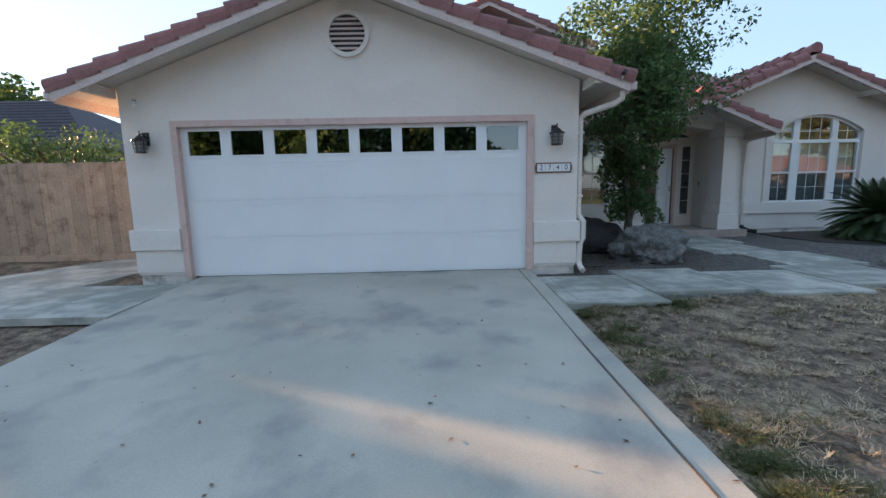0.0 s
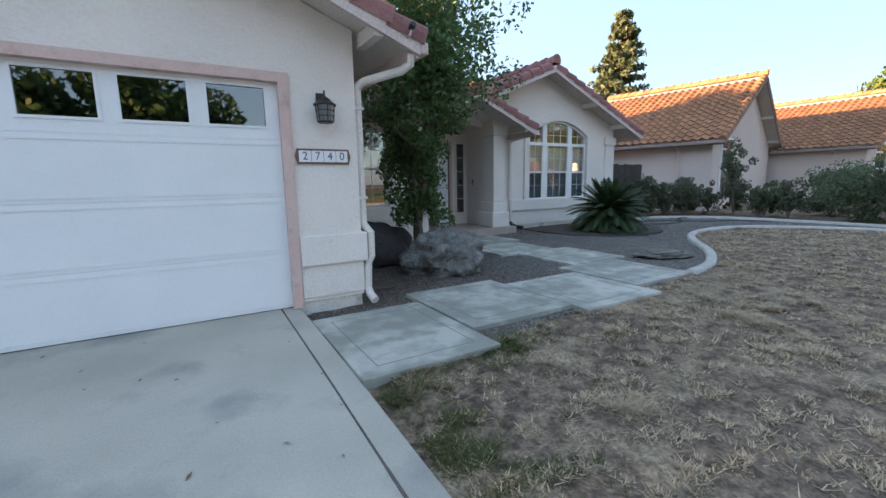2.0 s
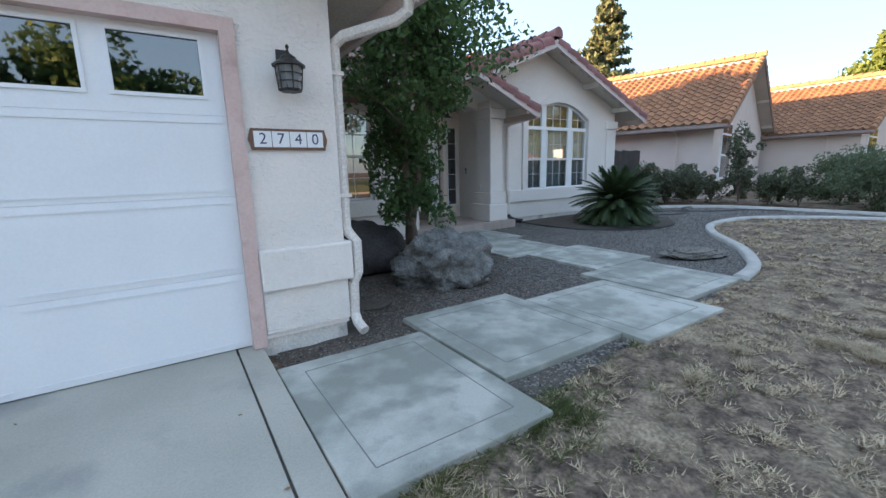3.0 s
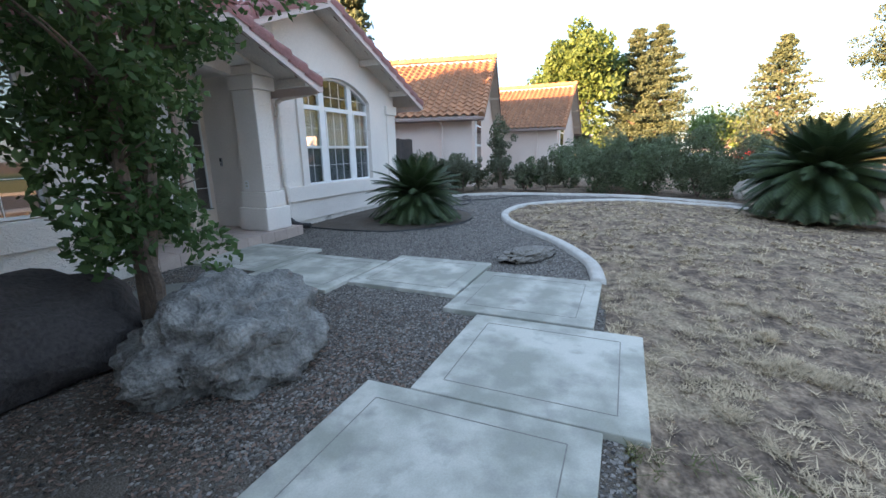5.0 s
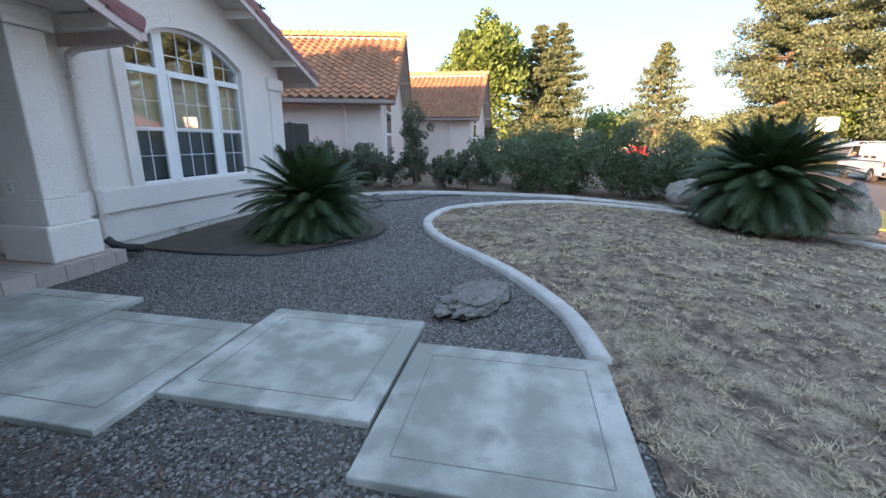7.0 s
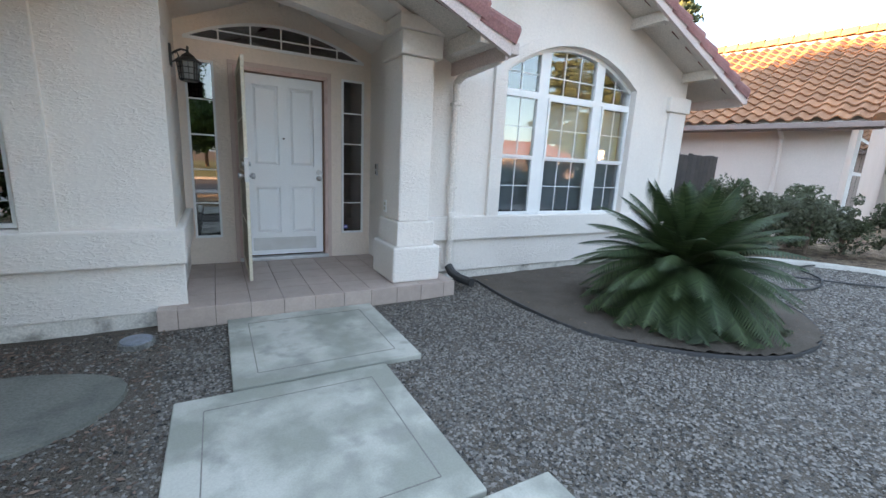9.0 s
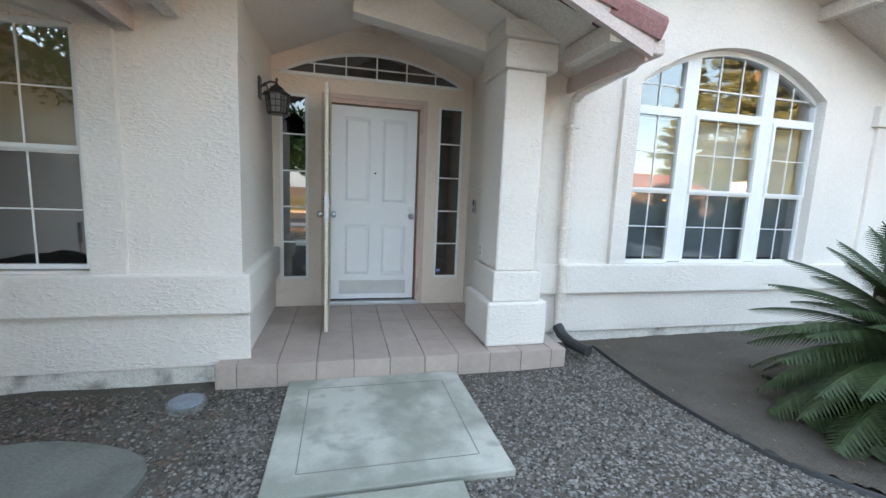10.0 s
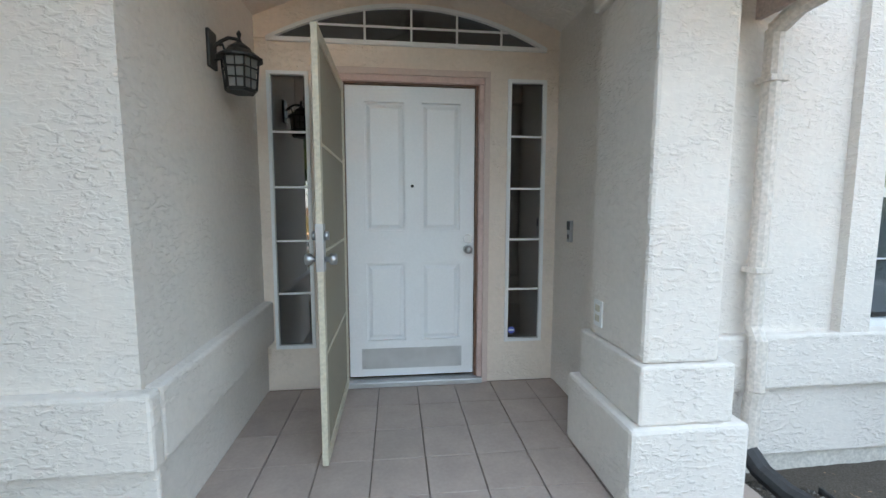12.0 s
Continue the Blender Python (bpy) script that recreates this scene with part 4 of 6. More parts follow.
for x0, x1 in ((8.335, 8.86), (9.015, 9.83), (9.98, 10.505)):
    m = 6
    pts = [(x0, 2.50)] + [(x1, 2.50)] + [(x1 - (x1 - x0) * k / m, az(x1 - (x1 - x0) * k / m) - 0.045) for k in range(m + 1)]
    part("pane", prism(BM(), pts, "y", WY + 0.085, WY + 0.089), GLASS, win).visible_shadow = False
    for k in range(1, 3 if x1 - x0 > 0.6 else 2):
        x = x0 + (x1 - x0) * k / (3 if x1 - x0 > 0.6 else 2)
        part("grille", B(x - 0.006, x + 0.006, WY + 0.075, WY + 0.082, 2.50, az(x) - 0.04), VINYL, win)
    part("grille", B(x0, x1, WY + 0.0755, WY + 0.0815, 2.70, 2.712), VINYL, win)
bl = thing("window_blind", "closed pale slatted blind behind the arched window", "blind", (9.42, WY + 0.17, 1.0))
nsl = 56
slat = None
for k in range(nsl):
    z = 1.02 + k * (2.42 - 1.02) / nsl
    part("blind_slat", prism(BM(), [(WY + 0.155, z), (WY + 0.157, z), (WY + 0.178, z + 0.026), (WY + 0.176, z + 0.026)], "x", 8.32, 10.52), BLIND, bl)
# backing sheets behind the windows, indoor shade put into their colour
part("room_wall", B(7.6, 11.4, WY + 0.9, WY + 1.0, 0.3, 3.6), ROOM, house, "wall inside the front room, near-black for the unlit interior")
part("room_wall", B(2.1, 4.78, FY + 0.9, FY + 1.0, 0.3, 2.9), ROOM, house, "wall inside the side room, near-black for the unlit interior")
part("room_wall", B(4.9, 7.1, DY + 0.6, DY + 0.7, 0.3, 3.6), ROOM, house, "wall inside the hall, near-black for the unlit interior")

win2 = thing("window", "white double-hung window with tan blind and dark insect screen", "window", (3.18, FY + 0.05, 0.99))
light(win2, W0 + 0.03, W1 - 0.03, 1.79, 2.49, FY + 0.035, 6, 2, GLASS)
light(win2, W0 + 0.03, W1 - 0.03, 1.03, 1.74, FY + 0.05, 6, 2, DARKGLASS)
part("arch_infill", prism(BM(), [(W0, 2.52)] + [(W1, 2.52)] + arch_pts((W0 + W1) / 2, (W1 - W0) / 2, 2.50, 0.155)[::-1][1:-1], "y", FY + 0.03, FY + 0.09), STUCCO, win2)
part("blind_panel", B(W0, W1, FY + 0.13, FY + 0.14, 0.99, 2.52), BLINDT, win2, "tan roller blind")

# sidelights and transom
for x0, x1, nm in ((5.045, 5.265, ""), (6.655, 6.885, "")):
    sl = thing("sidelight", "narrow white-framed sidelight with dark glass beside the door", "window", ((x0 + x1) / 2, DY, 0.64), group="sidelights of the front door")
    light(sl, x0, x1, 0.66, 2.475, DY + 0.0, 1, 5, DARKGLASS, fw=0.022, frame_y=0.022, grid=0.014)
tr = thing("transom_window", "shallow arched transom window with white grilles over the door", "window", (5.965, DY, 2.7))
tz2 = lambda x: 2.705 + 0.235 * (1 - ((x - 5.965) / 0.925) ** 2)
bm = BM()
xt = [5.04 + 1.85 * i / 18 for i in range(19)]
for a, c in zip(xt, xt[1:]):
    prism(bm, [(a, tz2(a) - 0.012), (c, tz2(c) - 0.012), (c, tz2(c) + 0.012), (a, tz2(a) + 0.012)], "y", DY - 0.02, DY + 0.03)
box(bm, 5.03, 6.90, DY - 0.02, DY + 0.03, 2.685, 2.712)
trf = part("transom_frame", bm, VINYL, tr)
part("pane", prism(BM(), [(5.045, 2.712), (6.885, 2.712)] + [(x, tz2(x) - 0.011) for x in xt[::-1][1:-1]], "y", DY + 0.008, DY + 0.012), DARKGLASS, trf)
for k in range(1, 6):
    x = 5.04 + 1.85 * k / 6
    part("grille", B(x - 0.007, x + 0.007, DY, DY + 0.007, 2.712, tz2(x) - 0.012), VINYL, trf)
part("grille", B(5.30, 6.63, DY + 0.0005, DY + 0.0065, 2.80, 2.813), VINYL, trf)

# ---- front door ----
door = thing("front_door", "closed white panelled front door with a metal kick plate", "door", (5.96, DY + 0.03, 0.39))
DF = DY + 0.022
bm = box(BM(), 5.515, 6.405, DF + 0.018, DF + 0.04, 0.40, 2.435)
for a in ((5.515, 5.63, 0.40, 2.435), (5.925, 6.02, 0.40, 2.435), (6.315, 6.405, 0.40, 2.435), (5.63, 5.925, 0.40, 0.65), (5.63, 5.925, 1.23, 1.44), (5.63, 5.925, 2.34, 2.435),
          (6.02, 6.315, 0.40, 0.65), (6.02, 6.315, 1.23, 1.44), (6.02, 6.315, 2.34, 2.435)):
    box(bm, a[0], a[1], DF, DF + 0.018, a[2], a[3])
leaf_ = part("door_leaf", bm, WHITE, door)
for x0, x1 in ((5.63, 5.925), (6.02, 6.315)):
    for z0, z1 in ((1.44, 2.34), (0.65, 1.23)):
        bm = BM()
        w = 0.013
        for a in ((x0, x1, z0, z0 + w), (x0, x1, z1 - w, z1), (x0, x0 + w, z0 + w, z1 - w), (x1 - w, x1, z0 + w, z1 - w)):
            box(bm, a[0], a[1], DF - 0.007, DF + 0.016, a[2], a[3])
        e = 0.052
        rows = [[bm.verts.new(p) for p in ((x0 + q, yy, z0 + q), (x1 - q, yy, z0 + q), (x1 - q, yy, z1 - q), (x0 + q, yy, z1 - q))] for q, yy in ((0.026, DF + 0.0175), (e, DF + 0.003))]
        for k in range(4):
            bm.faces.new([rows[0][k], rows[0][(k + 1) % 4], rows[1][(k + 1) % 4], rows[1][k]])
        bm.faces.new(rows[1])
        part("door_panel", bm, WHITE, leaf_, "raised moulding and sunk field")
kp = part("kick_plate", B(5.60, 6.32, DF - 0.004, DF, 0.455, 0.605), STEEL, leaf_, "brushed metal kick plate")
for x, z in ((5.62, 0.47), (5.8, 0.59), (6.0, 0.47), (6.3, 0.59), (6.3, 0.47), (5.62, 0.59)):
    part("screw", B(x - 0.004, x + 0.004, DF - 0.0065, DF - 0.004, z - 0.004, z + 0.004), CHROME, leaf_)


def disc(x, y0, y1, z, r, mt, parent, name, seg=18, label="", rr=None):
    return part(name, tube(BM(), [(x, y0, z), (x, y1, z)], [r, rr if rr is not None else r], seg), mt, parent, label, smooth=False)


disc(6.36, DF - 0.012, DF, 1.391, 0.032, CHROME, leaf_, "deadbolt", label="satin nickel deadbolt")
disc(6.36, DF - 0.01, DF, 1.318, 0.032, CHROME, leaf_, "knob_rose")
part("door_knob", tube(BM(), [(6.36, DF - 0.01, 1.318), (6.36, DF - 0.03, 1.318), (6.36, DF - 0.045, 1.318), (6.36, DF - 0.062, 1.318), (6.36, DF - 0.07, 1.318)], [0.014, 0.013, 0.026, 0.026, 0.012], 16), CHROME, leaf_, "satin nickel door knob", smooth=True)
disc(5.966, DF - 0.006, DF, 1.763, 0.011, BLACK, leaf_, "peephole")
bm = BM()
for a in ((5.46, 5.51, 0.345, 2.45, 0), (6.425, 6.462, 0.345, 2.45, 0), (5.46, 6.462, 2.45, 2.492, 0)):
    box(bm, a[0], a[1], DY - 0.03, DY + 0.03, a[2], a[3], 0.006)
part("door_frame", bm, PINK, door, "faded pink-tan wooden door frame")
bm = BM()
for a in ((5.49, 5.512, 0.385, 2.44), (6.408, 6.43, 0.385, 2.44), (5.49, 6.43, 2.44, 2.455)):
    box(bm, a[0], a[1], DY + 0.0, DY + 0.09, a[2], a[3])
part("door_stop", bm, PLAQUE, door, "brown weathered inner door jamb")
bm = BM()
for a in ((5.418, 5.46, 0.345, 2.492), (6.462, 6.503, 0.345, 2.492), (5.418, 6.503, 2.492, 2.535)):
    box(bm, a[0], a[1], DY - 0.036, DY + 0.02, a[2], a[3], 0.003)
part("door_casing", bm, DOORTRIM, door, "pale pink outer casing")

# screen door, open
HX, HY = 5.50, DY - 0.04
TX, TY = 5.503, 10.36
dv = Vector((TX - HX, TY - HY, 0)).normalized()
screen = thing("screen_door", "open cream security screen door with knobs", "door", (HX, HY, 0.36))
Lw = 0.93


def sd(x0, x1, z0, z1, t0=-0.015, t1=0.015, bev=0.0):
    bm = box(BM(), x0, x1, t0, t1, z0, z1, bev)
    m = frame_matrix(Vector((HX, HY, 0)), dv, Vector((-dv.y, dv.x, 0)))
    bmesh.ops.transform(bm, matrix=m, verts=bm.verts)
    return bm


fr_ = sd(0, 0.05, 0.37, 2.42, bev=0.003)
for a in ((Lw - 0.05, Lw, 0.37, 2.42), (0.05, Lw - 0.05, 0.37, 0.43), (0.05, Lw - 0.05, 2.36, 2.42)):
    b2 = sd(*a, bev=0.003)
    tmp = bpy.data.meshes.new("tmp")
    b2.to_mesh(tmp)
    b2.free()
    fr_.from_mesh(tmp)
sf = part("screen_door_frame", fr_, CREAM, screen, "cream painted metal frame")
part("screen_mesh", sd(0.05, Lw - 0.05, 0.43, 2.36, -0.006, 0.006), MESH, screen, "tan perforated screen panel")
for z in (0.9, 1.4, 1.9):
    part("cross_bar", sd(0.05, Lw - 0.05, z, z + 0.014, -0.011, 0.011), CREAM, screen)
part("lock_plate", sd(Lw - 0.052, Lw + 0.003, 1.32, 1.54, -0.019, 0.019, 0.002), CHROME, screen)
pd = Vector((-dv.y, dv.x, 0))
for s in (-1, 1):
    for z, r_ in ((1.375, 0.028), (1.485, 0.022)):
        o = Vector((HX, HY, z)) + dv * (Lw - 0.03)
        ln = 0.075 if z < 1.4 else 0.04
        part("door_knob" if z < 1.4 else "deadbolt", tube(BM(), [o + pd * s * 0.015, o + pd * s * ln * 0.45, o + pd * s * ln * 0.6, o + pd * s * ln * 0.95, o + pd * s * ln], [0.012, 0.012, r_, r_ * 0.9, 0.008], 14), CHROME, screen, "shiny metal knob", smooth=True)

# ---- small fixtures ----


def wall_lantern(at, out, label):
    """A lantern on a wall that faces out (unit vector). at: where the bracket meets the wall, at its top."""
    x, y, z = at
    o = Vector(out)
    sidev = Vector((-o.y, o.x, 0))
    lt = thing("wall_lantern", label, "wall lamp", at)
    P = lambda d, s, h: Vector(at) + o * d + sidev * s + Vector((0, 0, h))
    bm = box(BM(), 0, 0.018, -0.045, 0.045, -0.15, 0.03, 0.006)
    bmesh.ops.transform(bm, matrix=frame_matrix(Vector(at), o, sidev), verts=bm.verts)
    part("backplate", bm, BLACK, lt)
    part("arm", tube(BM(), [P(0.015, 0, -0.05), P(0.05, 0, -0.02), P(0.09, 0, 0.0), P(0.13, 0, -0.005), P(0.14, 0, -0.035)], 0.009, 8), BLACK, lt)
    part("scroll", tube(BM(), [P(0.02, 0, -0.11), P(0.05, 0, -0.10), P(0.07, 0, -0.06), P(0.06, 0, -0.03), P(0.045, 0, -0.04)], 0.006, 6), BLACK, lt)
    part("finial", tube(BM(), [P(0.14, 0, 0.035), P(0.14, 0, 0.02), P(0.14, 0, 0.0), P(0.14, 0, -0.02)], [0.004, 0.012, 0.006, 0.014], 10), BLACK, lt)
    part("lamp_cap", tube(BM(), [P(0.14, 0, -0.02), P(0.14, 0, -0.045), P(0.14, 0, -0.06), P(0.14, 0, -0.095), P(0.14, 0, -0.103)], [0.015, 0.05, 0.058, 0.108, 0.108], 12), BLACK, lt)
    part("lamp_glass", tube(BM(), [P(0.14, 0, -0.103), P(0.14, 0, -0.245)], [0.082, 0.068], 6), LAMPGLASS, lt, "frosted glass body")
    part("lamp_base", tube(BM(), [P(0.14, 0, -0.245), P(0.14, 0, -0.262)], [0.078, 0.07], 6), BLACK, lt)
    for k in range(6):
        a = math.pi * 2 * k / 6
        c, s = math.cos(a), math.sin(a)
        part("cage_bar", tube(BM(), [P(0.14 + 0.089 * c, 0.089 * s, -0.103), P(0.14 + 0.075 * c, 0.075 * s, -0.252)], 0.005, 5), BLACK, lt)
        a2 = a + math.pi / 6
        part("cage_bar", tube(BM(), [P(0.14 + 0.072 * math.cos(a2), 0.078 * math.sin(a2), -0.103), P(0.14 + 0.066 * math.cos(a2), 0.066 * math.sin(a2), -0.252)], 0.003, 5), BLACK, lt)
    for h, r_ in ((-0.15, 0.087), (-0.20, 0.082)):
        pts = [P(0.14 + r_ * math.cos(2 * math.pi * k / 6), r_ * math.sin(2 * math.pi * k / 6), h) for k in range(7)]
        part("cage_ring", tube(BM(), pts, 0.004, 5), BLACK, lt)
    return lt


wall_lantern((1.70 + GX, GY, 2.29), (0, -1, 0), "black caged wall lantern beside the garage door")
wall_lantern((-4.02 + GX, GY, 2.29), (0, -1, 0), "black caged wall lantern on the garage pier near the fence")
wall_lantern((NX0, 10.72, 2.445), (1, 0, 0), "black caged wall lantern on the porch side wall")

# house number
num = thing("house_number_plaque", "brown plaque with white tiles reading 2740", "sign", (1.69, GY, 1.655))
part("plaque_board", prism(BM(), [(1.425, 1.727), (1.445, 1.80), (1.945, 1.80), (1.965, 1.727), (1.945, 1.655), (1.445, 1.655)], "y", GY - 0.018, GY - 0.001), PLAQUE, num)
for k, ch in enumerate("2740"):
    x0 = 1.46 + k * 0.119
    tl = part("number_tile", B(x0, x0 + 0.114, GY - 0.024, GY - 0.017, 1.675, 1.782, 0.002), PLAQUE_W, num)
    cu = bpy.data.curves.new("digit", "FONT")
    cu.body, cu.size, cu.extrude, cu.align_x, cu.align_y = ch, 0.105, 0.0008, "CENTER", "CENTER"
    tmp = bpy.data.objects.new("digit", cu)
    scene.collection.objects.link(tmp)
    bpy.context.view_layer.update()
    me = bpy.data.meshes.new_from_object(tmp.evaluated_get(bpy.context.evaluated_depsgraph_get()))
    bpy.data.objects.remove(tmp)
    me.transform(pose(x0 + 0.057, GY - 0.0255, 1.729, 90) )
    me.transform(Matrix.Translation(-ORIGIN[num.name]))
    me.materials.clear()
    me.materials.append(NAVY)
    dg = new("digit", me)
    dg.parent = tl
    tagged(dg, "dark blue digit " + ch)

num.location.x += GX

# doorbell and outlet
db = thing("doorbell", "slim black and silver video doorbell on the porch wall", "doorbell", (NX1, 11.1, 1.39))
part("bell_body", B(NX1 - 0.022, NX1, 11.075, 11.125, 1.39, 1.53, 0.004), CHROME, db)
part("bell_face", B(NX1 - 0.026, NX1 - 0.021, 11.08, 11.12, 1.47, 1.527), BLACKPL, db)
part("bell_button", B(NX1 - 0.026, NX1 - 0.021, 11.09, 11.11, 1.41, 1.44), BLACKPL, db)
ol = thing("wall_outlet", "cream wall outlet on the side of the porch column", "outlet", (6.85, 10.4, 1.03))
part("outlet_plate", B(6.842, 6.85, 10.36, 10.44, 1.03, 1.16, 0.002), VINYL, ol)
for z in (1.055, 1.105):
    part("socket", B(6.839, 6.843, 10.38, 10.42, z, z + 0.032), CREAM, ol)
stk = thing("alarm_sticker", "small round blue and white sticker on the sidelight", "sticker", (6.685, DY, 0.69))
part("sticker", tube(BM(), [(6.69, DY + 0.0055, 0.715), (6.69, DY + 0.0075, 0.715)], 0.026, 14), mat("sticker_blue", (0.08, 0.12, 0.5), 0.5, fine_amt=0), stk)
part("sticker_bar", B(6.672, 6.708, DY + 0.003, DY + 0.0055, 0.71, 0.722), PLAQUE_W, stk)


def downspout(pts, label, w=0.042):
    d = thing("downspout", label, "downspout", (pts[-1][0], pts[-1][1], pts[-1][2]))
    k = len(pts) // 2 - 1
    part("upper_elbow", tube(BM(), pts[:k], w, 10), SPOUT, d)
    part("pipe", tube(BM(), pts[k - 1:-3], w * 0.97, 10), SPOUT, d)
    part("outlet", tube(BM(), pts[-4:], w, 10), SPOUT, d)
    x, y = pts[k][0], pts[k][1]
    for z in (2.2, 1.3):
        part("strap", B(x - w - 0.006, x + w + 0.006, y - w - 0.004, y + w + 0.004, z, z + 0.03, 0.004), SPOUT, d)
    return d


ds = downspout([(2.50, 5.66, 2.69), (2.50, 5.68, 2.60), (2.44, 5.76, 2.55), (2.14, 6.02, 2.47), (2.09, 6.08, 2.42), (2.09, 6.08, 1.07), (2.10, 6.06, 1.02), (2.145, 6.02, 0.95), (2.145, 6.02, 0.70), (2.11, 6.04, 0.62), (2.10, 6.04, 0.36), (2.105, 6.0, 0.29), (2.12, 5.90, 0.24)], "cream metal downspout on the garage corner")
ds.location.x += GX
downspout([(7.64, 9.5, 2.62), (7.64, 9.6, 2.55), (7.62, 10.2, 2.50), (7.61, 10.31, 2.44), (7.61, 10.31, 1.04), (7.61, 10.27, 0.97), (7.61, 10.265, 0.72), (7.61, 10.28, 0.62), (7.61, 10.28, 0.42), (7.62, 10.22, 0.34)], "cream metal downspout beside the porch column")
ex = thing("drain_extension", "black corrugated plastic drain pipe on the soil", "drain pipe", (7.62, 10.1, 0.25))
part("pipe", tube(BM(), [(7.60, 10.27, 0.40), (7.61, 10.2, 0.34), (7.64, 10.08, 0.30), (7.70, 9.9, 0.29)], 0.05, 10), BLACKPL, ex)
cm = thing("security_camera", "small dark camera on the garage gable", "camera", (-4.18, GY, 2.68))
part("camera_mount", B(-4.2, -4.16, GY - 0.03, GY, 2.70, 2.76, 0.004), BLACK, cm)
part("camera_body", tube(BM(), [(-4.18, GY - 0.02, 2.73), (-4.13, GY - 0.10, 2.67)], 0.025, 10), VINYL, cm)
cm = thing("flood_camera", "small metal bracket lamp at the garage eave", "lamp", (2.36, 5.55, 2.78))
part("bracket", tube(BM(), [(2.36, 5.56, 2.80), (2.36, 5.50, 2.80), (2.37, 5.48, 2.86)], 0.012, 8), CHROME, cm)
part("lamp_head", tube(BM(), [(2.37, 5.50, 2.86), (2.37, 5.44, 2.88)], 0.028, 10), BLACK, cm)

# fence
fence = thing("fence", "weathered pale cedar board fence beside the garage", "fence", (-7, 8.3, 0.2))
rnd = random.Random(5)
part("fence_rail", B(-10.5, -4.36, 8.335, 8.37, 0.45, 0.54), WOOD, fence)
part("fence_rail", B(-10.5, -4.36, 8.335, 8.37, 1.8, 1.89), WOOD, fence)
part("kick_board", B(-10.5, -4.36, 8.27, 8.30, 0.2, 0.33), WOOD, fence)
bmw = box(BM(), 0, 0.139, 0, 0.018, 0, 1.86, 0.002)
bmw2 = bpy.data.meshes.new("board")
bmesh.ops.recalc_face_normals(bmw, faces=bmw.faces)
bmw.to_mesh(bmw2)
bmw.free()
bmw2.materials.append(WOOD)
for k in range(43):
    piece("board", bmw2, fence, Matrix.Translation((-10.45 + k * 0.142, 8.305 + rnd.uniform(0, 0.008), 0.26 + rnd.uniform(-0.012, 0.012))))
gate = thing("side_fence", "dark weathered wooden side fence between the houses", "fence", (13.3, 11.5, 0.25))
for k in range(21):
    part("board", B(11.78 + k * 0.15, 11.78 + k * 0.15 + 0.143, 11.5, 11.52, 0.25, 2.0 + rnd.uniform(-0.02, 0.02)), DARKWOOD, gate)

# ---- rocks ----


def rock(name, label, at, size, seed, material, sub=4, rough_=0.22, turn=0):
    bm = BM()
    bmesh.ops.create_icosphere(bm, subdivisions=sub, radius=1)
    off = Vector((seed * 3.7, seed * 1.3, seed))
    for v in bm.verts:
        d = v.co.normalized()
        f = 1 + rough_ * noise.noise(d * 1.3 + off) + rough_ * 0.6 * noise.noise(d * 3.1 + off)
        f -= rough_ * 0.5 * abs(noise.noise(d * 5.5 + off))
        f += rough_ * 0.22 * noise.noise(d * 12 + off)
        p = d * f
        p.z = max(p.z, -0.35)
        v.co = Vector((p.x * size[0], p.y * size[1], p.z * size[2]))
    bmesh.ops.transform(bm, matrix=pose(0, 0, 0, 0, 0, turn), verts=bm.verts)
    bmesh.ops.translate(bm, vec=Vector(at), verts=bm.verts)
    return part(name, bm, material, label=label, category="rock", smooth=True)


rock("boulder", "large grey pitted lava boulder under the small tree", (3.58, 7.02, 0.33), (0.64, 0.50, 0.42), 3, ROCK, 5, 0.4, turn=12)
rock("boulder", "large dark rounded boulder behind the small tree", (2.88, 8.3, 0.36), (0.85, 0.65, 0.47), 8, DARKROCK, 4, 0.2)
rock("boulder", "pale rough boulder beside the big sago palm", (11.15, 0.45, 0.45), (0.42, 0.40, 0.52), 5, PALEROCK, 4, 0.3)
rock("boulder", "pale flat-topped boulder near the hedge", (13.5, 1.9, 0.45), (0.5, 0.45, 0.36), 6, PALEROCK, 4, 0.25)
rock("flat_stone", "rough flat grey-brown stone lying on the gravel", (7.05, 5.8, 0.235), (0.52, 0.26, 0.075), 12, mat("flat_rock", (0.19, 0.175, 0.155), 0.95, var=(0.10, 0.09, 0.08), scale=9, fine=45, fine_amt=0.3, bump=1.0, bump_scale=26, bump_dist=0.03), 5, 0.42, turn=-20)
rock("flat_stone", "small flat stone step near the garage corner", (2.45, 6.62, 0.18), (0.2, 0.14, 0.03), 15, GRAVEL, 3, 0.12)


def round_slab(name, label, cx, cy, rx, ry, z0, z1, material, seed, n=26):
    bm = BM()
    pts = [(cx + rx * math.cos(2 * math.pi * k / n) * (1 + 0.10 * noise.noise(Vector((math.cos(2 * math.pi * k / n), math.sin(2 * math.pi * k / n), seed)))),
            cy + ry * math.sin(2 * math.pi * k / n) * (1 + 0.10 * noise.noise(Vector((math.cos(2 * math.pi * k / n), math.sin(2 * math.pi * k / n), seed + 5))))) for k in range(n)]
    prism(bm, pts, "z", z0, z1)
    return part(name, bm, material, label=label, category="stone")


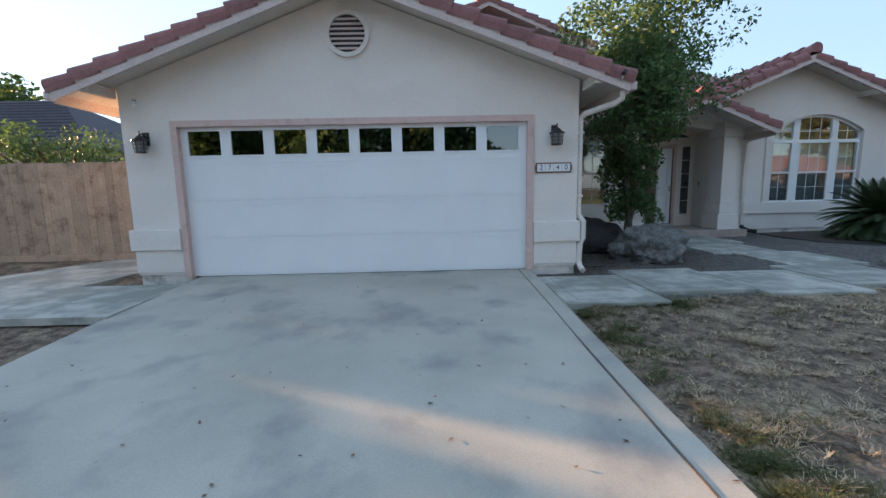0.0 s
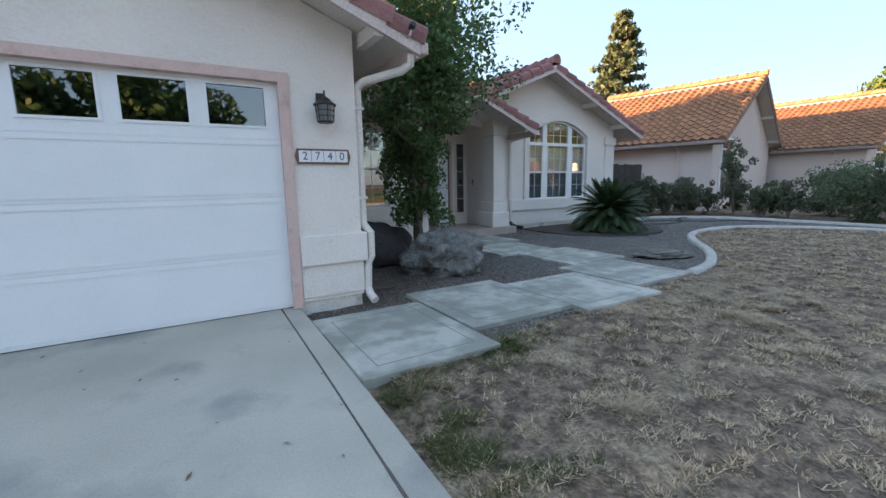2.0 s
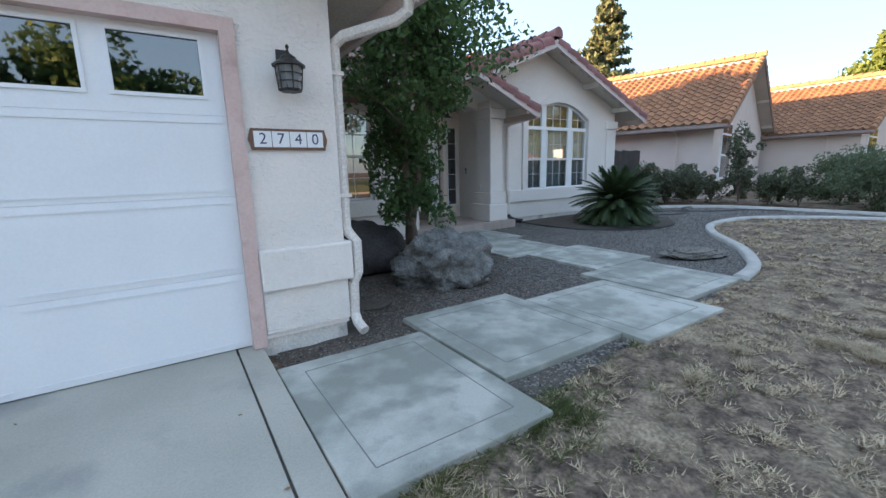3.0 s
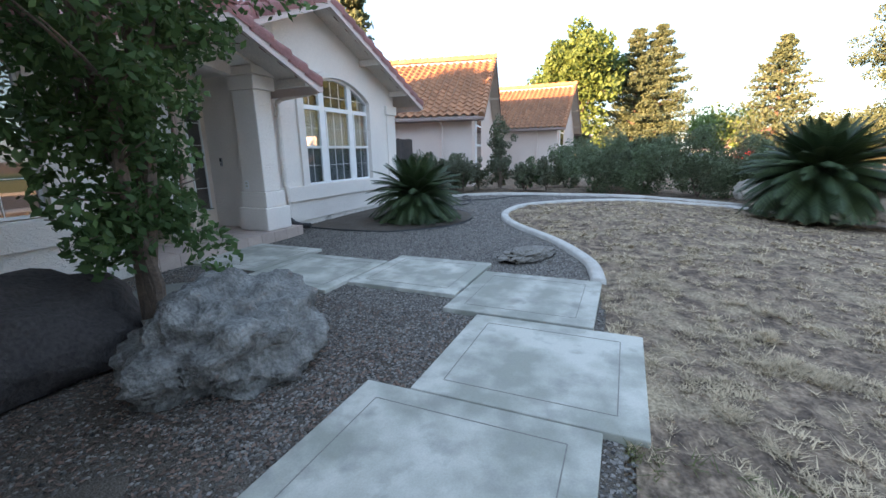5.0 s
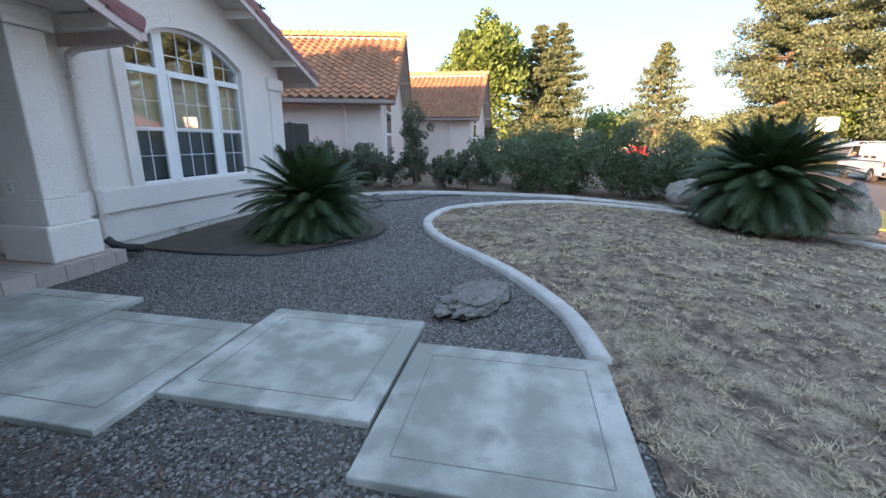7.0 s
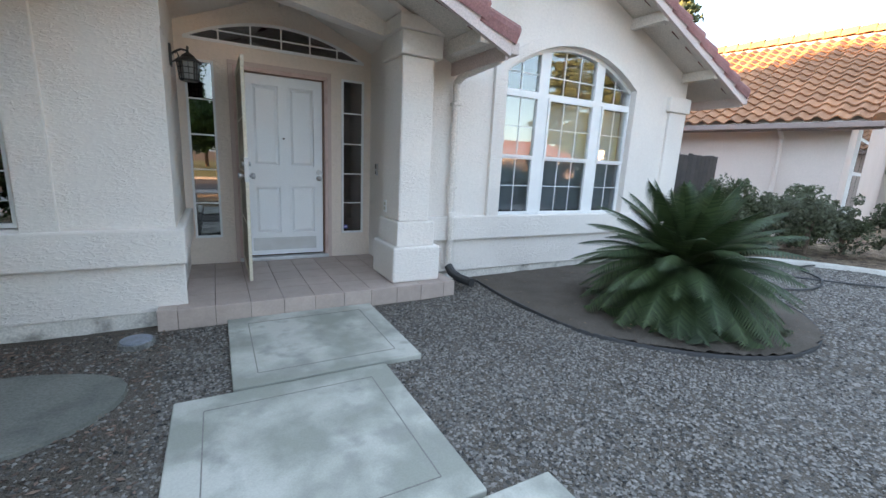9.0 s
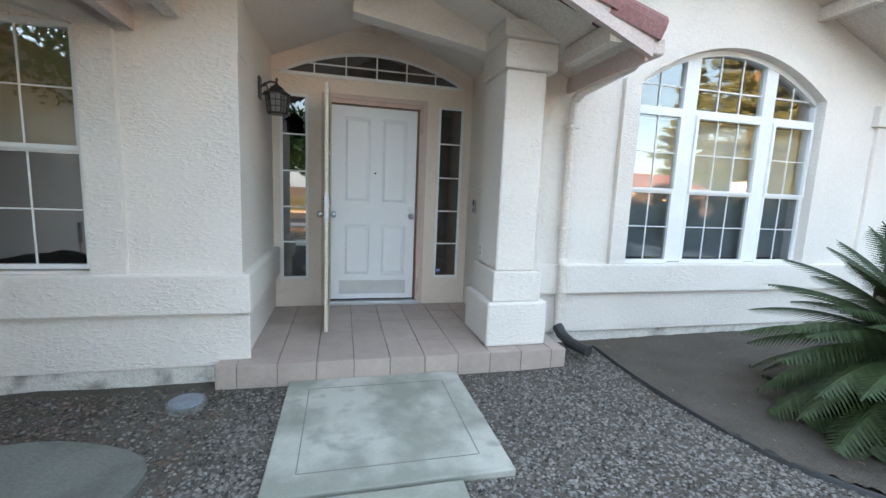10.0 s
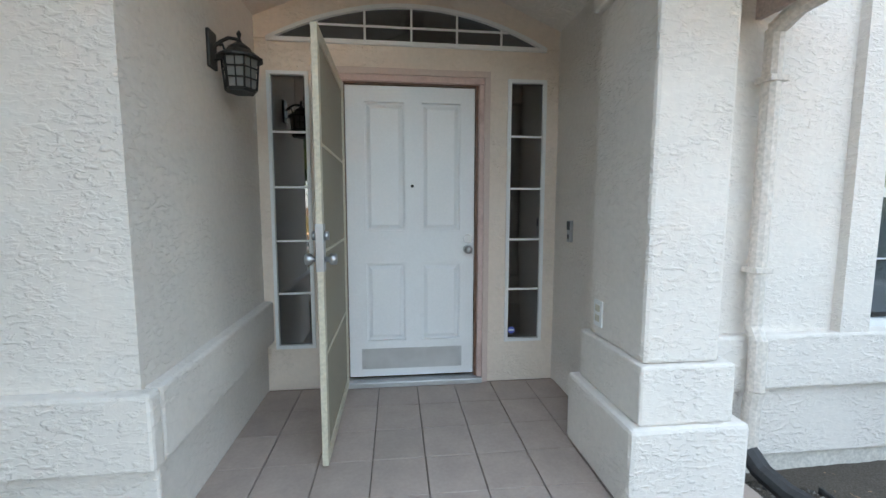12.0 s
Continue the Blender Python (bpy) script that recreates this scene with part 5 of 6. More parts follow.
round_slab("stepping_stone", "large rounded grey stepping stone in the gravel", 4.10, 8.88, 0.62, 0.46, 0.13, 0.205, mat("stepping_stone_concrete", (0.165, 0.165, 0.145), 0.9, var=(0.10, 0.105, 0.09), scale=3, fine=90, stain=(0.10, 0.10, 0.09), stain_scale=4, bump=0.6, bump_scale=40), 2)
cap = thing("utility_cover", "round pale plastic utility cover in the gravel", "utility cover", (4.68, 9.65, 0.19))
part("cover_rim", tube(BM(), [(4.68, 9.65, 0.17), (4.68, 9.65, 0.215)], 0.115, 24), ROCK, cap)
part("cover_lid", tube(BM(), [(4.68, 9.65, 0.215), (4.68, 9.65, 0.225), (4.68, 9.65, 0.23)], [0.1, 0.098, 0.05], 24), mat("worn_blue_grey_plastic", (0.21, 0.235, 0.28), 0.5, var=(0.13, 0.14, 0.16), scale=20), cap)

# ---- plants ----


def leaves(rnd_, centres, n, size, spread, aspect=2.2, droop=0.0, squash=1.0):
    """n leaf blades, each a bent pair of faces, spread about centres."""
    k = len(centres)
    c = np.array([centres[i % k][0] for i in range(n)])
    rr = np.array([centres[i % k][1] for i in range(n)])
    d = rnd_.normal(size=(n, 3))
    d /= np.linalg.norm(d, axis=1)[:, None]
    pos = c + d * (rr * np.cbrt(rnd_.uniform(0.1, 1, n)))[:, None] * spread * np.array([1.0, 1.0, squash])
    u = rnd_.normal(size=(n, 3))
    u[:, 2] -= droop
    u /= np.linalg.norm(u, axis=1)[:, None]
    w = np.cross(u, rnd_.normal(size=(n, 3)))
    w /= np.linalg.norm(w, axis=1)[:, None]
    s = size * rnd_.uniform(0.6, 1.25, n)[:, None]
    a = pos - u * s
    b = pos + u * s
    l_, r_ = pos + w * s / aspect, pos - w * s / aspect
    vs = np.stack([a, r_, b, l_], 1).reshape(-1, 3)
    fs = np.arange(4 * n).reshape(-1, 4)
    return vs, fs


def crown(name, data, material, parent, label="", kind="stuff"):
    me = bpy.data.meshes.new(name)
    vs, fs = data
    me.vertices.add(len(vs))
    me.vertices.foreach_set("co", (vs - np.array(ORIGIN[parent.name])).ravel() if parent else vs.ravel())
    me.loops.add(fs.size)
    me.loops.foreach_set("vertex_index", fs.ravel())
    me.polygons.add(len(fs))
    me.polygons.foreach_set("loop_start", np.arange(0, fs.size, fs.shape[1]))
    me.update(calc_edges=True)
    me.materials.append(material)
    ob = new(name, me)
    if parent:
        ob.parent = parent
        ORIGIN[ob.name] = ORIGIN[parent.name]
    return tagged(ob, label, kind=kind)


# small multi-stem tree in front of the side room
TB = Vector((3.62, 7.86, 0.2))
tree = thing("small_tree", "multi-stemmed small tree with fine dark green leaves behind the boulder", "tree", tuple(TB))
rt = random.Random(11)
rn = np.random.default_rng(4)
stems, ends = BM(), []
for k in range(5):
    a = 2 * math.pi * k / 5 + 0.5
    top = Vector((math.cos(a) * rt.uniform(0.35, 0.85), math.sin(a) * rt.uniform(0.35, 0.8), rt.uniform(3.2, 4.2)))
    pts = [TB + Vector((math.cos(a) * 0.06, math.sin(a) * 0.06, -0.05))]
    for s in range(1, 9):
        t = s / 8
        pts.append(TB + Vector((top.x * t ** 1.6, top.y * t ** 1.6, top.z * t)) + Vector((rt.uniform(-0.04, 0.04), rt.uniform(-0.04, 0.04), 0)))
    tube(stems, pts, [0.05 * (1 - 0.8 * s / 8) + 0.006 for s in range(9)], 8)
    for s in range(2, 9):
        for q in range(3):
            b0 = pts[s]
            aa = rt.uniform(0, 2 * math.pi)
            ln = rt.uniform(0.3, 0.8) * (1.1 if s > 3 else 0.6)
            dd = Vector((math.cos(aa), math.sin(aa), rt.uniform(0.0, 0.8)))
            p1, p2 = b0 + dd * ln * 0.5, b0 + dd * ln + Vector((0, 0, -0.05))
            tube(stems, [b0, p1, p2], [0.014, 0.009, 0.004], 5)
            ends.append((p2, s))
            ends.append((p1, s))
part("trunk", stems, BARK, tree, "smooth brown stems")
cen = []
for p, s in ends:
    if s > 4 or rt.random() < 0.6:
        cen.append((np.array(p), 0.17 if s <= 4 else 0.32))
for k in range(95):
    # upper crown
    a, r = rt.uniform(0, 2 * math.pi), math.sqrt(rt.random()) * 1.6
    z = rt.uniform(2.5, 4.75)
    r *= math.sqrt(max(0.05, 1 - ((z - 3.5) / 1.45) ** 2))
    cen.append((np.array([TB.x + math.cos(a) * r, TB.y + math.sin(a) * r, z]), 0.34))
for k in range(20):
    a, r, z = rt.uniform(0, 2 * math.pi), rt.uniform(0.1, 0.55), rt.uniform(0.75, 2.2)
    cen.append((np.array([TB.x + math.cos(a) * r, TB.y + math.sin(a) * r, z]), 0.2))
crown("crown", leaves(rn, cen, 30000, 0.041, 1.0, 1.9), LEAF, tree, "dense fine green leaves")


def sago(at, r, h, n, seed, label, scale=1.0):
    """A sago palm: a short trunk and arching feather fronds."""
    base = Vector(at)
    sg = thing("sago_palm", label, "palm", at)
    part("trunk", tube(BM(), [base + Vector((0, 0, -0.02)), base + Vector((0, 0, h * 0.12)), base + Vector((0, 0, h * 0.32))], [0.16 * scale, 0.2 * scale, 0.12 * scale], 12), BARK_P, sg, "rough short trunk")
    rr = random.Random(seed)
    for k in range(n):
        az_ = k * 2.39996 + rr.uniform(-0.15, 0.15)
        el = math.radians(82 - 100 * (k / n) ** 0.8) + rr.uniform(-0.08, 0.08)
        L = r * rr.uniform(0.9, 1.1) * (0.85 + 0.2 * math.cos(el))
        seg = 14
        p = base + Vector((0, 0, h * 0.30))
        d = Vector((math.cos(az_) * math.cos(el), math.sin(az_) * math.cos(el), math.sin(el)))
        side_ = Vector((-math.sin(az_), math.cos(az_), 0))
        vs, fs = [], []
        for s in range(seg * 3):
            t = s / (seg * 3)
            q = p + d * (L / (seg * 3))
            d = (d + Vector((0, 0, -0.024 * (1.3 - 0.3 * math.sin(el))))).normalized()
            up = side_.cross(d).normalized()
            if q.z < base.z + 0.02:
                q.z = base.z + 0.02
            if t > 0.06:
                wl = 0.215 * scale * math.sin(math.pi * min(1, 0.12 + t * 0.93)) ** 0.6
                for sg_ in (-1, 1):
                    tip = q + side_ * sg_ * wl * 0.8 + d * wl * 0.55 + up * wl * 0.28
                    b = len(vs)
                    vs += [tuple(q - d * 0.015 * scale), tuple(q + d * 0.015 * scale), tuple(tip)]
                    fs.append((b, b + 1, b + 2))
            b = len(vs)
            vs += [tuple(p - side_ * 0.008), tuple(p + side_ * 0.008), tuple(q + side_ * 0.006), tuple(q - side_ * 0.006)]
            fs.append((b, b + 1, b + 2, b + 3))
            p = q
        part("frond", (vs, fs), LEAF_SAGO, sg)
    return sg


sago((9.15, 8.45, 0.30), 1.02, 1.25, 135, 3, "dark green sago palm in the bare soil bed")
sago((11.65, 1.4, 0.28), 1.3, 2.3, 210, 9, "tall dark sago palm at the lawn edge by the pale boulder", 1.3)


def bush(at, size, n, seed, material, label, leaf=0.035, name="bush", stemmed=True):
    b = thing(name, label, "bush", at)
    rb = random.Random(seed)
    st = BM()
    for k in range(5):
        a = rb.uniform(0, 6.28)
        tube(st, [Vector(at) + Vector((0, 0, -0.03)), Vector(at) + Vector((math.cos(a) * size[0] * 0.3, math.sin(a) * size[1] * 0.3, size[2] * 0.55))], [0.02, 0.008], 5)
    part("stem", st, BARK, b)
    cs = []
    for k in range(46):
        d = Vector((rb.gauss(0, 1), rb.gauss(0, 1), rb.gauss(0, 1))).normalized() * (rb.random() ** 0.5)
        z = max(0.05, (d.z * 0.5 + 0.52)) * size[2]
        cs.append((np.array([at[0] + d.x * size[0] * 0.85, at[1] + d.y * size[1] * 0.85, at[2] + z]), min(size) * rb.uniform(0.16, 0.3)))
    crown("crown", leaves(np.random.default_rng(seed), cs, n, leaf, 1.0), material, b)
    return b


rb = random.Random(21)
for k, (x, y, sx, h) in enumerate(((15.3, 5.5, 1.1, 1.55), (15.4, 4.1, 1.05, 1.45), (15.3, 2.8, 1.1, 1.6), (15.2, 1.6, 1.0, 1.45), (16.0, 0.5, 1.1, 1.2), (16.8, -0.5, 1.1, 1.0), (17.0, 6.6, 1.0, 1.3), (17.6, 4.6, 1.2, 1.5))):
    bush((x, y, gz(x, y)), (sx * 1.2, 1.15, h * 1.1), 12000, 40 + k, LEAF_BUSH, "grey-green shrub in the low hedge at the lawn's end", 0.04, "hedge_shrub")
bush((15.4, 7.5, 0.4), (0.5, 0.5, 0.95), 5200, 60, LEAF, "dark clipped shrub near the neighbouring house", 0.03)
bush((14.95, 8.35, 0.4), (0.55, 0.55, 2.1), 4200, 61, LEAF_GREY, "tall loose grey-green shrub by the neighbouring wall", 0.04)
for k, (x, y) in enumerate(((12.6, 10.4), (13.2, 10.1), (13.8, 9.9), (14.3, 9.4), (12.9, 11.0), (13.6, 10.7), (14.7, 9.8), (14.9, 6.9), (13.5, 10.3), (14.0, 10.4), (14.5, 10.2), (15.2, 9.2), (15.6, 8.6), (15.5, 10.0), (12.2, 11.2), (14.9, 7.6))):
    bush((x, y, 0.36), (0.48, 0.48, rb.uniform(0.7, 1.35)), 3000, 70 + k, LEAF_GREY, "tall thin grey-green weeds along the wall", 0.04, "weeds")


def conifer(at, h, r, n, seed, material, label, leaf=0.28, bare=0.0, name="conifer", base=0.08):
    t = thing(name, label, "tree", at)
    rc = random.Random(seed)
    a0 = Vector(at)
    part("trunk", tube(BM(), [a0, a0 + Vector((0, 0, h * 0.5)), a0 + Vector((0, 0, h * 0.97))], [h * 0.022, h * 0.014, h * 0.003], 9), BARK_P, t)
    cs = []
    limbs = BM()
    whorls = 17
    for k in range(260):
        w = k % whorls
        f = base + (1 - base) * (w + 0.35 * rc.random()) / whorls
        a = rc.uniform(0, 6.28)
        rad = r * min(1.0, 1.5 * (1 - f) ** 0.8) * rc.uniform(0.55, 1.05) * (0.86 + 0.14 * math.sin(w * 2.3 + seed)) + 0.1
        lift = rad * 0.10
        p = a0 + Vector((math.cos(a) * rad, math.sin(a) * rad, f * h + lift))
        if k % 2 == 0:
            tube(limbs, [a0 + Vector((0, 0, f * h)), p], [0.05, 0.015], 4)
        for q in (1.0, 0.7, 0.42):
            cs.append((np.array([at[0] + math.cos(a) * rad * q, at[1] + math.sin(a) * rad * q, at[2] + f * h + lift * q]), r * 0.16 * (1 - 0.5 * f)))
    part("limb", limbs, BARK_P, t, kind="stuff")
    crown("crown", leaves(np.random.default_rng(seed), cs, n, leaf, 1.0, 2.0, 0.4, 0.65), material, t)
    return t


def broad(at, h, r, n, seed, material, label, leaf=0.22, name="broadleaf_tree", trunk=0.25, limb=1.0):
    t = thing(name, label, "tree", at)
    rc = random.Random(seed)
    a0 = Vector(at)
    limbs = BM()
    part("trunk", tube(BM(), [a0, a0 + Vector((0, 0, h * trunk)), a0 + Vector((0.1, 0, h * 0.6))], [h * 0.028, h * 0.02, h * 0.008], 9), BARK_P, t)
    cs = []
    for k in range(60):
        d = Vector((rc.gauss(0, 1), rc.gauss(0, 1), rc.gauss(0, 1))).normalized() * rc.uniform(0.45, 1)
        p = a0 + Vector((d.x * r, d.y * r, h * (trunk + 1) / 2 + d.z * h * (1 - trunk) / 2 * 0.9))
        tube(limbs, [a0 + Vector((0, 0, h * trunk)), (a0 + p) / 2 + Vector((0, 0, h * 0.2)), p], [0.09 * limb, 0.05 * limb, 0.02 * limb], 4)
        cs.append((np.array(p), r * rc.uniform(0.2, 0.36)))
    part("limb", limbs, BARK_P, t)
    crown("crown", leaves(np.random.default_rng(seed), cs, n, leaf, 1.0, 1.7), material, t)
    return t


conifer((59.6, -22.7, 0), 26, 7.4, 95000, 1, LEAF_PINE, "huge sunlit conifer across the street", 0.16)
conifer((54.8, -28.7, 0), 27.5, 8.0, 95000, 2, LEAF_PINE, "huge dense sunlit conifer beside the other", 0.16)
conifer((57.6, -41.3, 0), 23.5, 5.2, 50000, 3, LEAF_PINE, "tall sunlit conifer farther along the street", 0.17)
conifer((60.0, 4.3, 0), 15.5, 4.2, 42000, 4, LEAF_PINE, "tall narrow olive conifer in the distance", 0.15)
conifer((61.0, 1.9, 0), 16, 4.4, 42000, 5, LEAF_PINE, "tall narrow olive conifer beside its twin", 0.15)
conifer((64.0, -11.0, 0), 14, 4.6, 9000, 6, LEAF_PINE, "thin bare-looking conifer in the distance", 0.22)
conifer((37.0, 29.0, 0), 17.5, 4.0, 18000, 7, LEAF_BUSH, "tall grey-green conifer behind the neighbouring roofs", 0.26)
broad((56.0, 11.2, 0), 15.5, 5.2, 16000, 8, LEAF_BRIGHT, "large bright green broadleaf tree in the distance", 0.3)
broad((-30.5, 30.0, 0), 10, 3.6, 8000, 9, LEAF_BRIGHT, "bright green tree behind the dark tiled roof", 0.25)
broad((-9.0, 10.4, 0.2), 3.0, 1.5, 7000, 10, LEAF, "dark leafy shrub tree behind the fence", 0.05, trunk=0.3)
for k, (x, y, h, r) in enumerate(((72, -18, 5, 4), (80, -8, 6, 5), (78, 14, 7, 5), (90, 2, 7, 6), (70, -26, 6, 5), (55, -30, 8, 5), (88, 24, 9, 6), (74, 6, 5, 4), (60, -17, 4, 3), (100, -12, 9, 7))):
    broad((x, y, -0.1), h, r, 3500, 100 + k, LEAF_BRIGHT if k % 2 else LEAF_PINE, "low sunlit tree in the far street", 0.3)
# shrubs added out of view up-sun, heights set to streak the driveway with shade
for k, (y, h, w) in enumerate(((0.4, 2.9, 1.25), (1.8, 3.0, 1.25), (3.2, 2.9, 1.25), (4.6, 3.0, 1.25), (5.9, 3.0, 1.25), (7.1, 3.0, 1.2), (8.25, 2.5, 1.0), (9.0, 2.2, 0.8), (9.4, 3.0, 0.4), (10.6, 3.1, 1.2), (12.3, 2.9, 1.25), (13.7, 2.6, 1.25))):
    bush((-16.0, y, -0.02), (0.95, w, h), 14000, 230 + k, LEAF, "unseen leafy shrub added to shade the driveway", 0.07, "hedge_shrub")
# small tree added out of sight behind the house to shade the neighbouring roof
broad((7.0, 16.3, 0.2), 6.6, 2.1, 20000, 240, LEAF, "unseen leafy tree added behind the house to shade the neighbouring roof", 0.1)
# trees across the street that the panes mirror
for k, (x, y, h, r) in enumerate(((-9, -24, 9, 4.5), (-1, -27, 11, 5), (-17, -26, 10, 5), (4.5, -34, 7, 3.5))):
    broad((x, y, -0.1), h, r, 7000, 210 + k, LEAF, "large dark leafy tree across the street", 0.3)


# ---- neighbouring houses ----
def neighbour(x, y, turn, hw, slope, field, label):
    """A gable-fronted house. x, y: its front left eave corner; turn: degrees about that corner."""
    nb = thing("neighbour_house", label, "house", (x, y, 0.2))
    xc = x + hw
    zt = 2.62
    w = hw - 0.5
    part("side_wall", B(xc - w, xc - w + 0.15, y + 0.65, y + 14, 0.1, zt + 0.25), STUCCO_B, nb)
    part("side_wall", B(xc + w - 0.15, xc + w, y + 0.65, y + 14, 0.1, zt + 0.25), STUCCO_B, nb)
    part("front_wall", prism(BM(), [(xc - w, 0.1), (xc + w, 0.1), (xc + w, zt + 0.1 + slope * 0.5), (xc, zt + slope * hw), (xc - w, zt + 0.1 + slope * 0.5)], "y", y + 0.5, y + 0.65), STUCCO_B, nb)
    gable_roof(nb, xc, hw, y, y + 14, zt, slope, TILE_B, "tile", field=field, wall_half=w - 0.4, fascia=RAKE_B)
    wd = part("front_window", B(xc - w + 1.0, xc - w + 2.6, y + 0.44, y + 0.499, 0.9, 3.0), VINYL, nb, "tall white-framed front window")
    for k in range(2):
        for z0, z1 in ((1.0, 1.75), (1.83, 2.5), (2.57, 2.9)):
            part("pane", B(xc - w + 1.08 + k * 0.75, xc - w + 1.76 + k * 0.75, y + 0.43, y + 0.439, z0, z1), DARKGLASS, wd)
    part("downspout", tube(BM(), [(x - 0.02, y + 1.6, zt + 0.05), (x + 0.4, y + 1.6, zt - 0.15), (x + 0.44, y + 1.6, 0.3)], 0.045, 8), STUCCO_B, nb)
    nb.rotation_euler = (0, 0, radians(turn))
    return nb


neighbour(16.3, 9.36, 12, 5.4, 0.53, 22, "pink-beige stucco neighbouring house with sunlit orange tile roof")
neighbour(26.3, 7.9, 1, 5.4, 0.53, 0, "second pink-beige stucco house with sunlit orange tile roof")


def far_house(x, y, w, d, h, roofm, label, ridge_h=1.8, along="x", z0=0.0):
    f = thing("far_house", label, "house", (x, y, z0))
    part("wall", B(x - w / 2, x + w / 2, y - d / 2, y + d / 2, z0, z0 + h), STUCCO_B, f)
    o = 0.5
    if along == "x":
        pr = prism(BM(), [(y - d / 2 - o, z0 + h - 0.05), (y + d / 2 + o, z0 + h - 0.05), (y + d / 2 + o, z0 + h + 0.1), (y, z0 + h + ridge_h), (y - d / 2 - o, z0 + h + 0.1)], "x", x - w / 2 - o, x + w / 2 + o)
    else:
        pr = prism(BM(), [(x - w / 2 - o, z0 + h - 0.05), (x + w / 2 + o, z0 + h - 0.05), (x + w / 2 + o, z0 + h + 0.1), (x, z0 + h + ridge_h), (x - w / 2 - o, z0 + h + 0.1)], "y", y - d / 2 - o, y + d / 2 + o)
    rf = part("roof", pr, roofm, f)
    for k in range(3):
        xx = x - w / 2 - 0.02
        yy = y - d / 2 + d * (k + 0.5) / 3
        wd = part("window", B(xx - 0.03, xx, yy - 0.6, yy + 0.6, z0 + 0.9, z0 + 2.0), VINYL, f)
        part("pane", B(xx - 0.05, xx - 0.03, yy - 0.5, yy + 0.5, z0 + 1.0, z0 + 1.9), DARKGLASS, wd)
    return f


far_house(41, -33, 12, 14, 2.8, ROOF_R, "cream house with brown-red roof behind the parked truck", 2.3, "x", -0.1)
far_house(85, -14, 12, 10, 2.6, ROOF_R, "small far house with red roof", 1.8, "y", -0.1)
far_house(96, 6, 14, 12, 2.6, ROOF_R, "small far house with white walls", 1.8, "y", -0.1)
far_house(92, 18, 14, 12, 2.6, ROOF_R, "small far house behind trees", 1.8, "y", -0.1)
# dark-roofed house beyond the fence
dh = thing("neighbour_house", "beige house with dark ribbed tile roof beyond the fence", "house", (-21, 21, 0.2))
part("wall", B(-32, -14.2, 17.6, 26, 0.1, 3.5), STUCCO_B, dh)
bm = BM()
pv = [bm.verts.new(p) for p in ((-33, 17, 3.4), (-13.6, 17, 3.4), (-13.6, 27, 3.4), (-33, 27, 3.4), (-28, 22, 6.3), (-18.6, 22, 6.3))]
for f in ((0, 1, 5, 4), (1, 2, 5), (2, 3, 4, 5), (3, 0, 4), (0, 3, 2, 1)):
    bm.faces.new([pv[i] for i in f])
rf = part("roof", bm, ROOF_D, dh)
for k in range(1, 15):
    t = k / 15
    xa, xb = -33 + 5 * t, -13.6 - 5 * t
    y_, z_ = 17 + 5 * t, 3.4 + 2.9 * t
    part("tile_course", B(xa, xb, y_ - 0.04, y_ + 0.02, z_ - 0.02, z_ + 0.045), ROOF_D, rf)


